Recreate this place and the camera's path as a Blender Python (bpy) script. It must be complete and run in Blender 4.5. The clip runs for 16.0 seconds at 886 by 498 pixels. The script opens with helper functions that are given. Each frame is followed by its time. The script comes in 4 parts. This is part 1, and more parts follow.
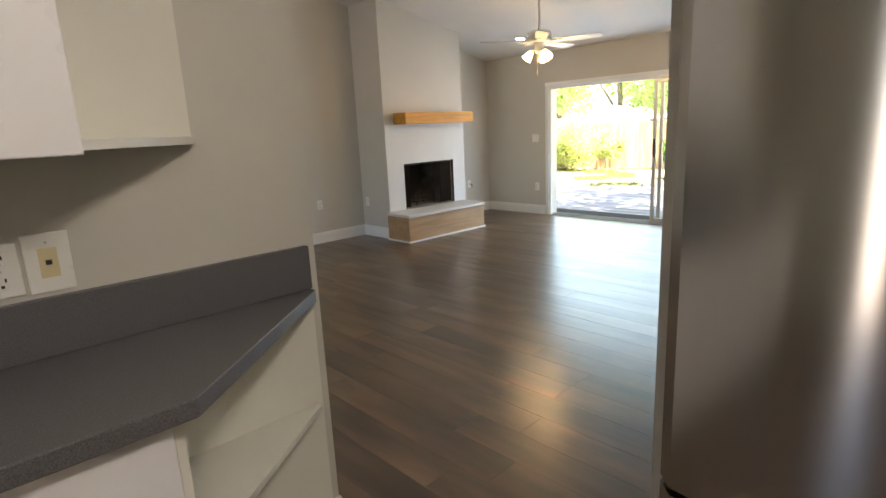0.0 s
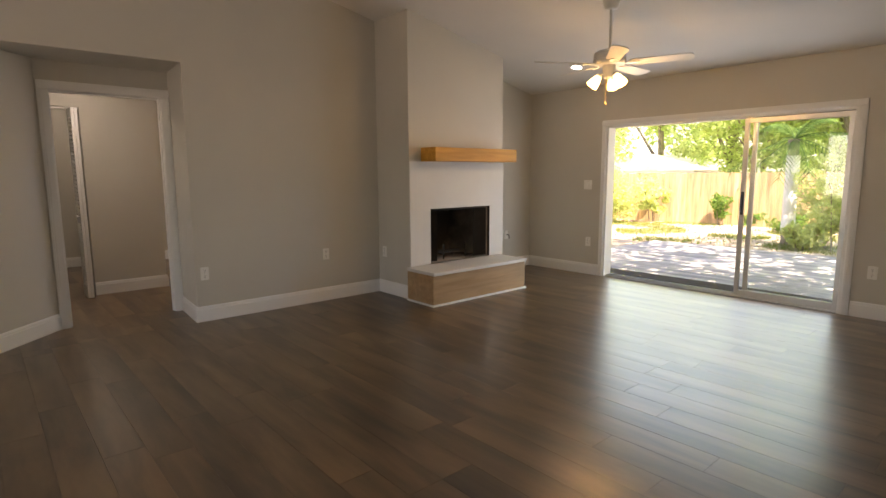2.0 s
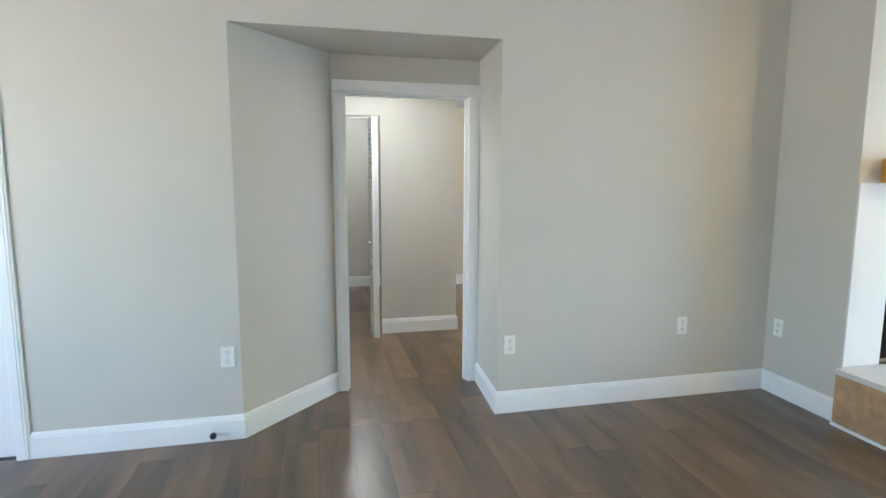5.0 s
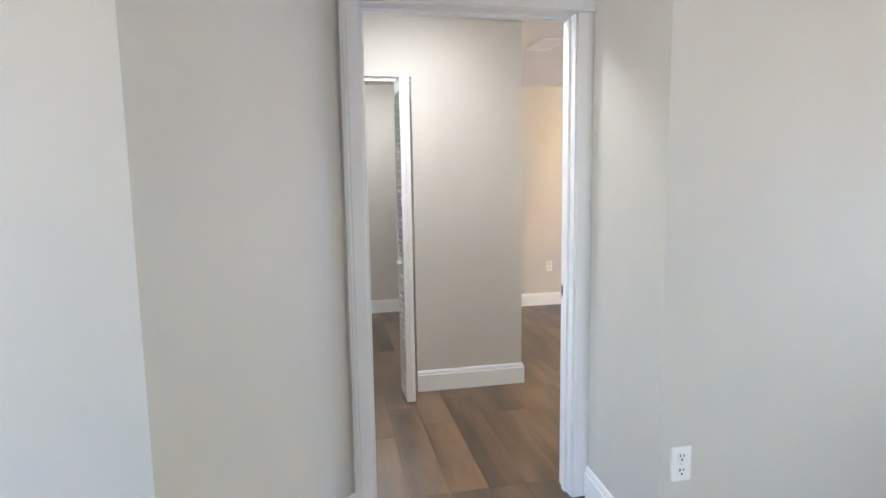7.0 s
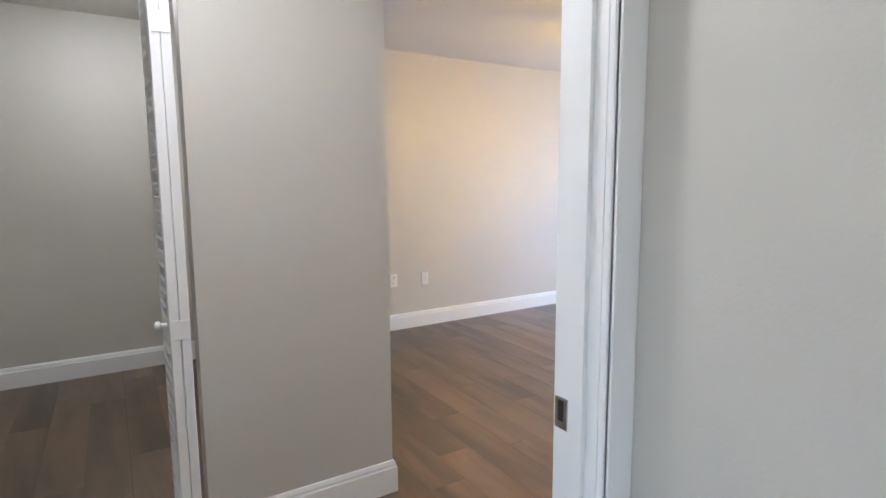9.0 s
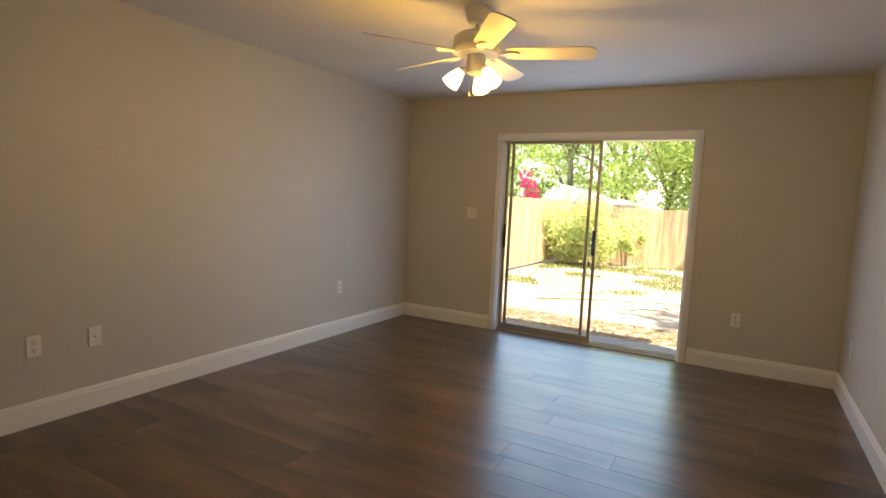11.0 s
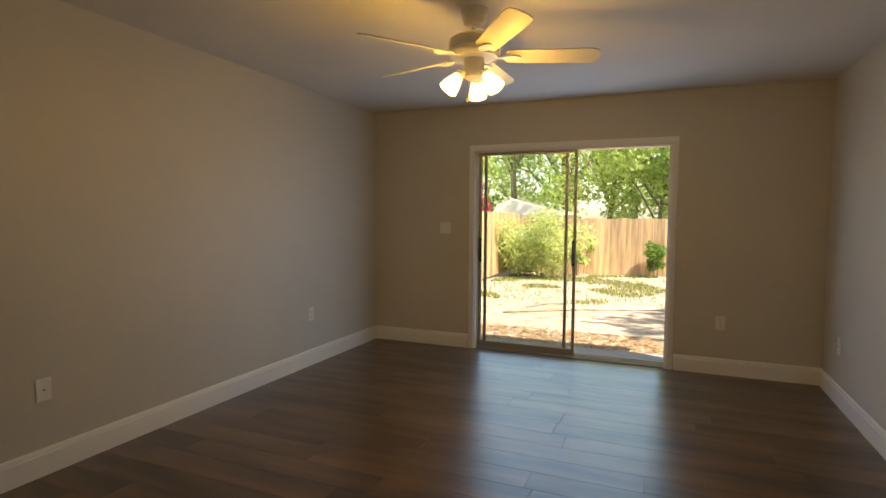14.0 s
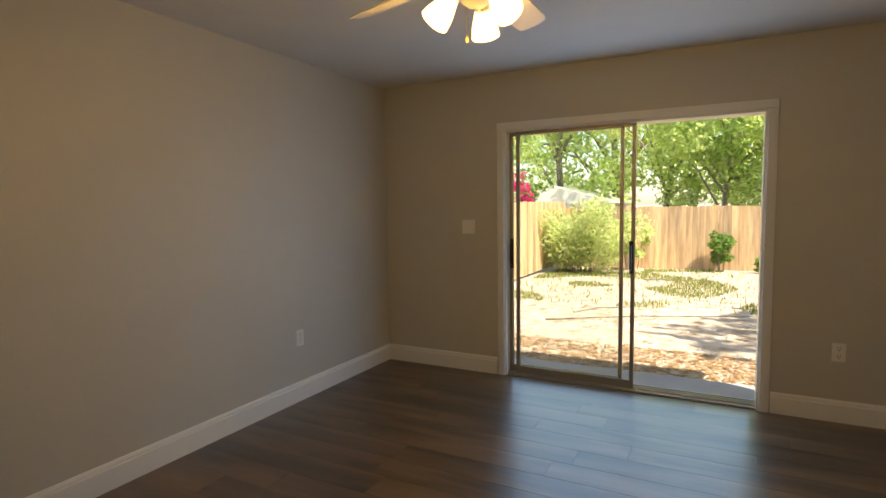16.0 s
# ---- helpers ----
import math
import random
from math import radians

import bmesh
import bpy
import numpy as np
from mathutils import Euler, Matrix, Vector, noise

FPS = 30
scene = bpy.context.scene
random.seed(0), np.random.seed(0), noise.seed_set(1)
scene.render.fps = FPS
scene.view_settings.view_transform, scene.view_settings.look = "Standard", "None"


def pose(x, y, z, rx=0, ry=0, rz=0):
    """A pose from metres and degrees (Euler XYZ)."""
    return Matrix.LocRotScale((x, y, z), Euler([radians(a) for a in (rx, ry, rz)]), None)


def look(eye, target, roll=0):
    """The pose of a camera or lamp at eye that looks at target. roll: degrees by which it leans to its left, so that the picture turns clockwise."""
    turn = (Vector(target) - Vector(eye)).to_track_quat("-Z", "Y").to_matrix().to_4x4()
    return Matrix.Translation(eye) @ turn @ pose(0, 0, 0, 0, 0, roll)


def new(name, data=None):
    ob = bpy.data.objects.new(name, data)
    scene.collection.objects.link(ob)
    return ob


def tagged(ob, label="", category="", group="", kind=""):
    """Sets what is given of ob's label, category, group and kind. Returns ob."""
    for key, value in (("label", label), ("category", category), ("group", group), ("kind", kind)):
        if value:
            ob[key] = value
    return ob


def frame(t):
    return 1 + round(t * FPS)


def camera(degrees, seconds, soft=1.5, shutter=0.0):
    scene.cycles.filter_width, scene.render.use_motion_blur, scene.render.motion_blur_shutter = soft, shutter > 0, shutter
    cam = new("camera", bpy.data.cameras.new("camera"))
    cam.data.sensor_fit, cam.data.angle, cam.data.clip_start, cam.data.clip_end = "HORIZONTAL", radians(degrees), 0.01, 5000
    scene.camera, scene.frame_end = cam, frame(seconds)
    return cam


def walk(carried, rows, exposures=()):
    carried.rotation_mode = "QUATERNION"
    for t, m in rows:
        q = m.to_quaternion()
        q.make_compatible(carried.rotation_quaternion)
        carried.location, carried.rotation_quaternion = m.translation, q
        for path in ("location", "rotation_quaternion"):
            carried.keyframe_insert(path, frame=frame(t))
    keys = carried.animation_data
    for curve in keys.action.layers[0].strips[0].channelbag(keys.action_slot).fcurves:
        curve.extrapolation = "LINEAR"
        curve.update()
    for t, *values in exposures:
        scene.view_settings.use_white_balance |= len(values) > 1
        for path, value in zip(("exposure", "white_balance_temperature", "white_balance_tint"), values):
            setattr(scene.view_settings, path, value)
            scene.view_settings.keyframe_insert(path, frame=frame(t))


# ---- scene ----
cam = camera(78.9, 16.0)
PATH = [
    (0, (-2.29, -6.056, 1.368), (-0.948, -4.638, 0.934), -2.7),
    (0.5, (-2.072, -5.915, 1.352), (-0.699, -4.508, 0.987), -2.8),
    (1, (-1.838, -5.647, 1.377), (-0.488, -4.21, 1.043), -1.6),
    (1.5, (-1.652, -5.355, 1.35), (-0.323, -3.892, 1.044), -0.6),
    (2, (-1.434, -5.035, 1.328), (-0.136, -3.54, 1.049), -0.3),
    (2.5, (-1.288, -4.816, 1.362), (-0.123, -3.212, 1.096), -0.1),
    (3, (-1.178, -4.492, 1.394), (-0.194, -2.77, 1.132), 0.4),
    (3.5, (-1.141, -4.197, 1.434), (-0.339, -2.383, 1.18), 0.4),
    (4, (-1.095, -3.851, 1.438), (-0.486, -1.962, 1.192), 0.5),
    (4.5, (-1.091, -3.482, 1.447), (-0.559, -1.57, 1.201), 0.5),
    (5, (-1.062, -3.09, 1.453), (-0.617, -1.157, 1.203), 0.2),
    (5.2, (-1.049, -2.942, 1.484), (-0.639, -1.003, 1.219), 0.1),
    (7.3, (-0.987, -1.294, 1.342), (-0.59, 0.654, 1.119), -1.0),
    (7.5, (-0.958, -1.168, 1.352), (-0.504, 0.765, 1.117), -0.9),
    (8, (-0.896, -0.75, 1.344), (-0.302, 1.145, 1.102), -1.0),
    (8.2, (-0.881, -0.596, 1.348), (-0.212, 1.272, 1.099), -0.8),
    (8.5, (-0.855, -0.405, 1.35), (-0.054, 1.411, 1.101), -0.7),
    (9, (-0.729, -0.028, 1.323), (0.314, 1.66, 1.076), -0.4),
    (11.3, (-0.029, 0.97, 1.378), (1.777, 1.812, 1.198), 3.2),
    (11.5, (-0.021, 1.035, 1.375), (1.822, 1.792, 1.204), 3.5),
    (12, (-0.009, 1.212, 1.376), (1.903, 1.782, 1.233), 3.4),
    (12.5, (-0.018, 1.265, 1.368), (1.912, 1.776, 1.241), 2.8),
    (13, (-0.033, 1.299, 1.373), (1.894, 1.821, 1.252), 2.1),
    (13.5, (-0.041, 1.262, 1.405), (1.853, 1.889, 1.271), 1.1),
    (14, (-0.008, 1.306, 1.348), (1.834, 2.075, 1.224), 0.4),
    (14.5, (0.138, 1.254, 1.389), (1.875, 2.234, 1.239), -0.2),
    (15, (0.328, 1.307, 1.394), (1.98, 2.422, 1.223), -0.3),
    (15.5, (0.633, 1.402, 1.417), (2.328, 2.451, 1.247), -0.5),
    (16, (1.034, 1.525, 1.402), (2.799, 2.45, 1.24), -0.8),
]
EXPOSURES = [(0.0, 2.65, 6700, 14), (1.0, 2.3, 7200, 20), (1.5, 2.1, 7700, 22), (2.5, 2.1, 8400, 20), (3.0, 2.25, 8500, 16), (3.5, 2.9, 8000, 9), (4.2, 3.35, 6600, 5), (5.0, 3.6, 5600, 4), (7.5, 3.8, 5700, 13), (8.3, 3.6, 5700, 13), (9.0, 3.35, 5600, 13), (10.5, 2.3, 6600, 11), (11.5, 1.4, 7800, 15), (13.0, 1.2, 7900, 13), (16.0, 1.2, 7500, 11)]
walk(cam, [(t, look(eye, target, roll)) for t, eye, target, roll in PATH], EXPOSURES)

# ---------------------------------------------------------------- light
world = bpy.data.worlds.new("world")
scene.world = world
world.use_nodes = True
wn = world.node_tree
sky = wn.nodes.new("ShaderNodeTexSky")
sky.sky_type = 'NISHITA'
sky.sun_disc = False
SUN_EL, SUN_AZ = 58.0, 203.0
sky.sun_elevation = radians(SUN_EL)
sky.sun_rotation = radians(SUN_AZ)
wn.links.new(sky.outputs[0], wn.nodes["Background"].inputs[0])
wn.nodes["Background"].inputs[1].default_value = 0.15


def lamp(name, kind, m, power, colour=(1, 1, 1), **kw):
    d = bpy.data.lights.new(name, kind)
    d.energy, d.color = power, colour
    for k, v in kw.items():
        if k == "size":
            if kind == "AREA":
                d.shape, d.size, d.size_y = "RECTANGLE", v[0], v[1]
            elif kind == "SUN":
                d.angle = v
            else:
                d.shadow_soft_size = v
    ob = new(name, d)
    ob.matrix_world = m
    return ob


sd = Vector((math.sin(radians(SUN_AZ)) * math.cos(radians(SUN_EL)), math.cos(radians(SUN_AZ)) * math.cos(radians(SUN_EL)), math.sin(radians(SUN_EL))))
lamp("sun", "SUN", look(sd * 60, (0, 0, 0)), 5.0, (1.0, 0.93, 0.82), size=radians(0.6))
XP_L, XB_L = 4.612, 5.127
# daylight that comes in through the two glazed openings
lamp("daylight_living", "AREA", look((XP_L, -2.49, 1.0), (0, -2.49, 0.9)), 8.6, (0.56, 0.77, 1.0), size=(2.4, 1.9))
lamp("daylight_bedroom", "AREA", look((XB_L, 2.2, 1.0), (0, 2.2, 0.9)), 8.0, (0.30, 0.56, 1.0), size=(1.7, 1.9))
lamp("daylight_west", "AREA", look((-4.62, -2.4, 1.45), (0, -2.4, 1.2)), 4.2, (0.86, 0.93, 1.0), size=(2.3, 1.4))
# added strip lamp, aimed to reflect as a bright streak in the refrigerator door
lamp("kitchen_streak_lamp", "AREA", look((-4.58, -5.35, 1.1), (0, -5.35, 1.1)), 0.11, (0.95, 0.95, 1.0), size=(0.07, 1.9))


# ---------------------------------------------------------------- materials
def material(name):
    m = bpy.data.materials.new(name)
    m.use_nodes = True
    nt = m.node_tree
    return m, nt, nt.nodes["Principled BSDF"]


def ramp(nt, fac, stops):
    r = nt.nodes.new("ShaderNodeValToRGB")
    els = r.color_ramp.elements
    while len(els) < len(stops):
        els.new(0.5)
    for e, (p, c) in zip(els, stops):
        e.position, e.color = p, (*c, 1)
    nt.links.new(fac, r.inputs[0])
    return r.outputs[0]


def coords(nt, scale=(1, 1, 1), which="Object"):
    tc = nt.nodes.new("ShaderNodeTexCoord")
    mp = nt.nodes.new("ShaderNodeMapping")
    mp.inputs["Scale"].default_value = scale
    nt.links.new(tc.outputs[which], mp.inputs[0])
    return mp.outputs[0]


def noise_tex(nt, vec, scale, detail=4, rough=0.55):
    n = nt.nodes.new("ShaderNodeTexNoise")
    n.inputs["Scale"].default_value, n.inputs["Detail"].default_value, n.inputs["Roughness"].default_value = scale, detail, rough
    nt.links.new(vec, n.inputs["Vector"])
    return n.outputs["Fac"]


def bump(nt, bsdf, height, strength, dist=0.002):
    b = nt.nodes.new("ShaderNodeBump")
    b.inputs["Strength"].default_value, b.inputs["Distance"].default_value = strength, dist
    nt.links.new(height, b.inputs["Height"])
    nt.links.new(b.outputs[0], bsdf.inputs["Normal"])


def mixc(nt, fac, a, b, blend="MIX"):
    mx = nt.nodes.new("ShaderNodeMix")
    mx.data_type, mx.blend_type = "RGBA", blend
    for sock, v in ((0, fac), (6, a), (7, b)):
        if isinstance(v, (int, float)):
            mx.inputs[sock].default_value = v
        elif isinstance(v, tuple):
            mx.inputs[sock].default_value = (*v, 1)
        else:
            nt.links.new(v, mx.inputs[sock])
    return mx.outputs[2]


def paint(name, colour, rough=0.6, relief=0.25, grain=160, vary=0.06, spec=0.4):
    """Painted or plain surface: soft mottling, fine roller relief."""
    m, nt, b = material(name)
    vec = coords(nt)
    lo = tuple(c * (1 - vary) for c in colour)
    hi = tuple(min(1, c * (1 + vary)) for c in colour)
    nt.links.new(ramp(nt, noise_tex(nt, vec, 1.3, 5), [(0.3, lo), (0.7, hi)]), b.inputs["Base Color"])
    b.inputs["Specular IOR Level"].default_value = spec
    nt.links.new(ramp(nt, noise_tex(nt, vec, 6, 3), [(0.3, (rough - 0.06,) * 3), (0.7, (rough + 0.06,) * 3)]), b.inputs["Roughness"])
    bump(nt, b, noise_tex(nt, vec, grain, 3), relief)
    return m


M_WALL = paint("greige_wall_paint", (0.56, 0.535, 0.475), 0.5, 0.22, 140, 0.03, 0.45)
M_CEIL = paint("ceiling_paint", (0.74, 0.71, 0.66), 0.85, 0.8, 45, 0.03, 0.2)
M_TRIM = paint("white_trim_paint", (0.80, 0.80, 0.78), 0.35, 0.08, 90, 0.02)
M_CAB = paint("cream_cabinet_paint", (0.74, 0.72, 0.64), 0.4, 0.1, 90, 0.03)
M_CABDOOR = paint("white_cabinet_laminate", (0.80, 0.79, 0.80), 0.3, 0.05, 90, 0.02)
M_PLASTIC = paint("white_plastic", (0.80, 0.79, 0.75), 0.3, 0.03, 200, 0.02)
M_AGED = paint("aged_ivory_plastic", (0.66, 0.56, 0.33), 0.4, 0.05, 200, 0.05)
M_DARK = paint("dark_slot", (0.02, 0.02, 0.02), 0.6, 0.05)
M_PLASTER = paint("white_plaster_surround", (0.68, 0.66, 0.63), 0.7, 0.9, 60, 0.05, 0.25)
M_SLAB = paint("white_hearth_stone", (0.66, 0.635, 0.61), 0.5, 0.4, 70, 0.06)
M_SOOT = paint("sooty_firebox_metal", (0.03, 0.027, 0.024), 0.75, 0.6, 60, 0.5)
M_ASH = paint("pale_firebrick", (0.30, 0.26, 0.215), 0.9, 0.8, 60, 0.35)


def sooted_firebrick():
    """Pale firebrick with one soot stain that rises from where the fire burnt."""
    m, nt, b = material("sooted_firebrick")
    vec = coords(nt)
    n = noise_tex(nt, vec, 7, 5)
    dist = nt.nodes.new("ShaderNodeVectorMath")
    dist.operation = "DISTANCE"
    sq = coords(nt, (1.0, 0.5, 0.6))
    nt.links.new(sq, dist.inputs[0])
    dist.inputs[1].default_value = (-0.02, 0.2, 0.24)
    add = nt.nodes.new("ShaderNodeMath")
    add.operation = "MULTIPLY_ADD"
    add.inputs[1].default_value = 0.22
    nt.links.new(n, add.inputs[0])
    nt.links.new(dist.outputs["Value"], add.inputs[2])
    brick = ramp(nt, n, [(0.3, (0.25, 0.21, 0.165)), (0.7, (0.36, 0.30, 0.24))])
    nt.links.new(mixc(nt, ramp(nt, add.outputs[0], [(0.28, (0.97,) * 3), (0.56, (0.1,) * 3)]), brick, (0.02, 0.017, 0.015)), b.inputs["Base Color"])
    b.inputs["Roughness"].default_value = 0.9
    bump(nt, b, noise_tex(nt, vec, 60, 3), 0.6)
    return m


M_SOOTED = sooted_firebrick()
M_FANWHITE = paint("white_fan_enamel", (0.78, 0.75, 0.68), 0.35, 0.04, 120, 0.02)
M_BLADE = paint("white_fan_blade", (0.74, 0.70, 0.62), 0.45, 0.08, 120, 0.03)


def metal(name, colour, rough, stretch=(1, 1, 60), aniso=0.0):
    m, nt, b = material(name)
    vec = coords(nt, stretch)
    b.inputs["Metallic"].default_value = 1
    lo, hi = tuple(c * 0.97 for c in colour), tuple(min(1, c * 1.03) for c in colour)
    f = noise_tex(nt, vec, 30, 3)
    nt.links.new(ramp(nt, f, [(0.3, lo), (0.7, hi)]), b.inputs["Base Color"])
    nt.links.new(ramp(nt, f, [(0.3, (rough * 0.95,) * 3), (0.7, (rough * 1.05,) * 3)]), b.inputs["Roughness"])
    if aniso:
        b.inputs["Anisotropic"].default_value = aniso
        b.inputs["Anisotropic Rotation"].default_value = 0.25
        tg = nt.nodes.new("ShaderNodeTangent")
        tg.direction_type, tg.axis = "RADIAL", "Z"
        nt.links.new(tg.outputs[0], b.inputs["Tangent"])
    return m


M_STEEL = metal("brushed_stainless", (0.50, 0.485, 0.46), 0.15, (1.5, 1.5, 90), 0.92)
M_ALU = metal("mill_aluminium", (0.62, 0.61, 0.58), 0.38, (20, 20, 2))
# darker copy of the aluminium: the bedroom slider's backlit shade put into its colour
M_ALUDARK = metal("backlit_aluminium", (0.44, 0.41, 0.35), 0.5, (20, 20, 2))
M_BRASS = metal("brass_chain", (0.62, 0.45, 0.2), 0.3)
M_NICKEL = metal("satin_nickel", (0.55, 0.53, 0.5), 0.3)
M_BLACKMETAL = paint("black_door_pull", (0.03, 0.03, 0.03), 0.35, 0.05)


def glass():
    m, nt, b = material("clear_glass")
    b.inputs["Base Color"].default_value = (0.98, 1, 0.99, 1)
    b.inputs["Roughness"].default_value = 0.0
    b.inputs["IOR"].default_value = 1.45
    b.inputs["Transmission Weight"].default_value = 1
    return m


M_GLASS = glass()


def glow(name, colour, strength):
    m, nt, b = material(name)
    b.inputs["Base Color"].default_value = (*colour, 1)
    b.inputs["Emission Color"].default_value = (*colour, 1)
    b.inputs["Emission Strength"].default_value = strength
    return m


M_SHADE = glow("frosted_lit_shade", (1.0, 0.72, 0.33), 1.7)
M_BULB = glow("lit_bulb", (1.0, 0.84, 0.55), 6.0)
M_LED = glow("led_disc", (1.0, 0.95, 0.88), 7.0)


def wood(name, dark, light, axis, scale=1.0, rough=0.45, per_piece=0.0, relief=0.3, spec=0.5, cloud_range=(0.52, 1.28), ratio=14.0):
    """Wood with grain along an axis of the object; pieces differ by their random number."""
    m, nt, b = material(name)
    st = {"x": (1.2, ratio, ratio), "y": (ratio, 1.2, ratio), "z": (ratio, ratio, 1.2)}[axis]
    tc = nt.nodes.new("ShaderNodeTexCoord")
    oi = nt.nodes.new("ShaderNodeObjectInfo")
    geo = nt.nodes.new("ShaderNodeNewGeometry")
    add = nt.nodes.new("ShaderNodeMath")
    nt.links.new(oi.outputs["Random"], add.inputs[0])
    nt.links.new(geo.outputs["Random Per Island"], add.inputs[1])
    comb = nt.nodes.new("ShaderNodeCombineXYZ")
    mul = nt.nodes.new("ShaderNodeMath")
    mul.operation = "MULTIPLY"
    mul.inputs[1].default_value = 37.0
    nt.links.new(add.outputs[0], mul.inputs[0])
    for k in range(3):
        nt.links.new(mul.outputs[0], comb.inputs[k])
    va = nt.nodes.new("ShaderNodeVectorMath")
    nt.links.new(tc.outputs["Object"], va.inputs[0])
    nt.links.new(comb.outputs[0], va.inputs[1])
    mp = nt.nodes.new("ShaderNodeMapping")
    mp.inputs["Scale"].default_value = tuple(s * scale for s in st)
    nt.links.new(va.outputs[0], mp.inputs[0])
    gn = nt.nodes.new("ShaderNodeTexNoise")
    gn.inputs["Scale"].default_value, gn.inputs["Detail"].default_value, gn.inputs["Roughness"].default_value = 1.6, 5, 0.55
    gn.inputs["Distortion"].default_value = 0.35
    nt.links.new(mp.outputs[0], gn.inputs["Vector"])
    g = gn.outputs["Fac"]
    mp2 = nt.nodes.new("ShaderNodeMapping")
    mp2.inputs["Scale"].default_value = tuple((0.35 if s < 2 else 2.2) * scale for s in st)
    nt.links.new(va.outputs[0], mp2.inputs[0])
    cloud = noise_tex(nt, mp2.outputs[0], 2.2, 4, 0.5)
    col = ramp(nt, g, [(0.32, dark), (0.68, light)])
    shade = ramp(nt, cloud, [(0.3, (cloud_range[0], cloud_range[0] * 1.02, cloud_range[0] * 1.06)), (0.72, (cloud_range[1], cloud_range[1] * 0.95, cloud_range[1] * 0.89))])
    col = mixc(nt, 1.0, col, shade, "MULTIPLY")
    if per_piece:
        fr = nt.nodes.new("ShaderNodeMath")
        fr.operation = "FRACT"
        nt.links.new(add.outputs[0], fr.inputs[0])
        pc = ramp(nt, fr.outputs[0], [(0.0, (1 - per_piece,) * 3), (1.0, (1 + per_piece, 1 + per_piece * 0.9, 1 + per_piece * 0.8))])
        col = mixc(nt, 1.0, col, pc, "MULTIPLY")
    nt.links.new(col, b.inputs["Base Color"])
    nt.links.new(ramp(nt, g, [(0.3, (rough + 0.02,) * 3), (0.7, (rough - 0.02,) * 3)]), b.inputs["Roughness"])
    b.inputs["Specular IOR Level"].default_value = spec
    bump(nt, b, g, relief, 0.0015)
    return m


M_PLANK = wood("dark_vinyl_plank", (0.054, 0.036, 0.022), (0.195, 0.128, 0.073), "y", 0.5, 0.30, 0.08, 0.04, 1.0, (0.6, 1.3), 7.0)
M_JOINT = paint("plank_joint", (0.045, 0.032, 0.024), 0.8)
M_OAK = wood("honey_oak", (0.52, 0.235, 0.035), (0.70, 0.36, 0.065), "x", 1.0, 0.5, 0.0, 0.2, 0.3, (0.9, 1.06))
M_OAKPLY = wood("light_oak_veneer", (0.36, 0.225, 0.115), (0.50, 0.33, 0.18), "x", 0.8, 0.5, 0.0, 0.2, 0.4, (0.8, 1.1))
M_DECK = wood("weathered_deck_board", (0.30, 0.30, 0.325), (0.48, 0.48, 0.51), "y", 0.9, 0.75, 0.16, 0.5, 0.25)
M_FENCE = wood("cedar_fence_board", (0.50, 0.34, 0.19), (0.72, 0.53, 0.34), "z", 0.7, 0.8, 0.14, 0.5, 0.2)
M_BARK = wood("tree_bark", (0.17, 0.145, 0.11), (0.36, 0.32, 0.26), "z", 1.0, 0.9, 0.0, 0.9, 0.15)


def counter():
    m, nt, b = material("grey_laminate_counter")
    vec = coords(nt)
    f = noise_tex(nt, vec, 420, 2)
    nt.links.new(ramp(nt, f, [(0.35, (0.075, 0.072, 0.075)), (0.65, (0.14, 0.135, 0.14))]), b.inputs["Base Color"])
    b.inputs["Roughness"].default_value = 0.42
    bump(nt, b, noise_tex(nt, vec, 300, 2), 0.15, 0.0006)
    return m


M_COUNTER = counter()


def ground_mat():
    m, nt, b = material("sandy_leaf_strewn_soil")
    vec = coords(nt)
    soil = ramp(nt, noise_tex(nt, vec, 5, 8, 0.7), [(0.3, (0.28, 0.19, 0.125)), (0.5, (0.48, 0.40, 0.32)), (0.75, (0.60, 0.54, 0.45))])
    nt.links.new(soil, b.inputs["Base Color"])
    b.inputs["Roughness"].default_value = 0.95
    b.inputs["Specular IOR Level"].default_value = 0.1
    bump(nt, b, noise_tex(nt, vec, 28, 6, 0.7), 0.9, 0.02)
    return m


M_SOIL = ground_mat()
M_CONC = paint("bluish_concrete_pad", (0.34, 0.34, 0.35), 0.9, 0.8, 70, 0.12, 0.15)
M_STUCCO = paint("white_stucco", (0.80, 0.79, 0.76), 0.9, 0.9, 40, 0.04, 0.15)
M_ROOF = paint("pale_roof", (0.66, 0.63, 0.60), 0.85, 0.6, 30, 0.1, 0.2)
M_EXT = paint("exterior_siding", (0.55, 0.53, 0.48), 0.85, 0.6, 40, 0.06, 0.2)


def leaf_mat(name, a, b2, trans=0.35):
    m, nt, b = material(name)
    geo = nt.nodes.new("ShaderNodeNewGeometry")
    nt.links.new(ramp(nt, geo.outputs["Random Per Island"], [(0.0, a), (1.0, b2)]), b.inputs["Base Color"])
    b.inputs["Roughness"].default_value = 0.5
    b.inputs["Specular IOR Level"].default_value = 0.3
    tr = nt.nodes.new("ShaderNodeBsdfTranslucent")
    nt.links.new(ramp(nt, geo.outputs["Random Per Island"], [(0.0, tuple(c * 1.6 for c in a)), (1.0, tuple(c * 1.6 for c in b2))]), tr.inputs[0])
    mx = nt.nodes.new("ShaderNodeMixShader")
    mx.inputs[0].default_value = trans
    nt.links.new(b.outputs[0], mx.inputs[1])
    nt.links.new(tr.outputs[0], mx.inputs[2])
    nt.links.new(mx.outputs[0], nt.nodes["Material Output"].inputs[0])
    return m


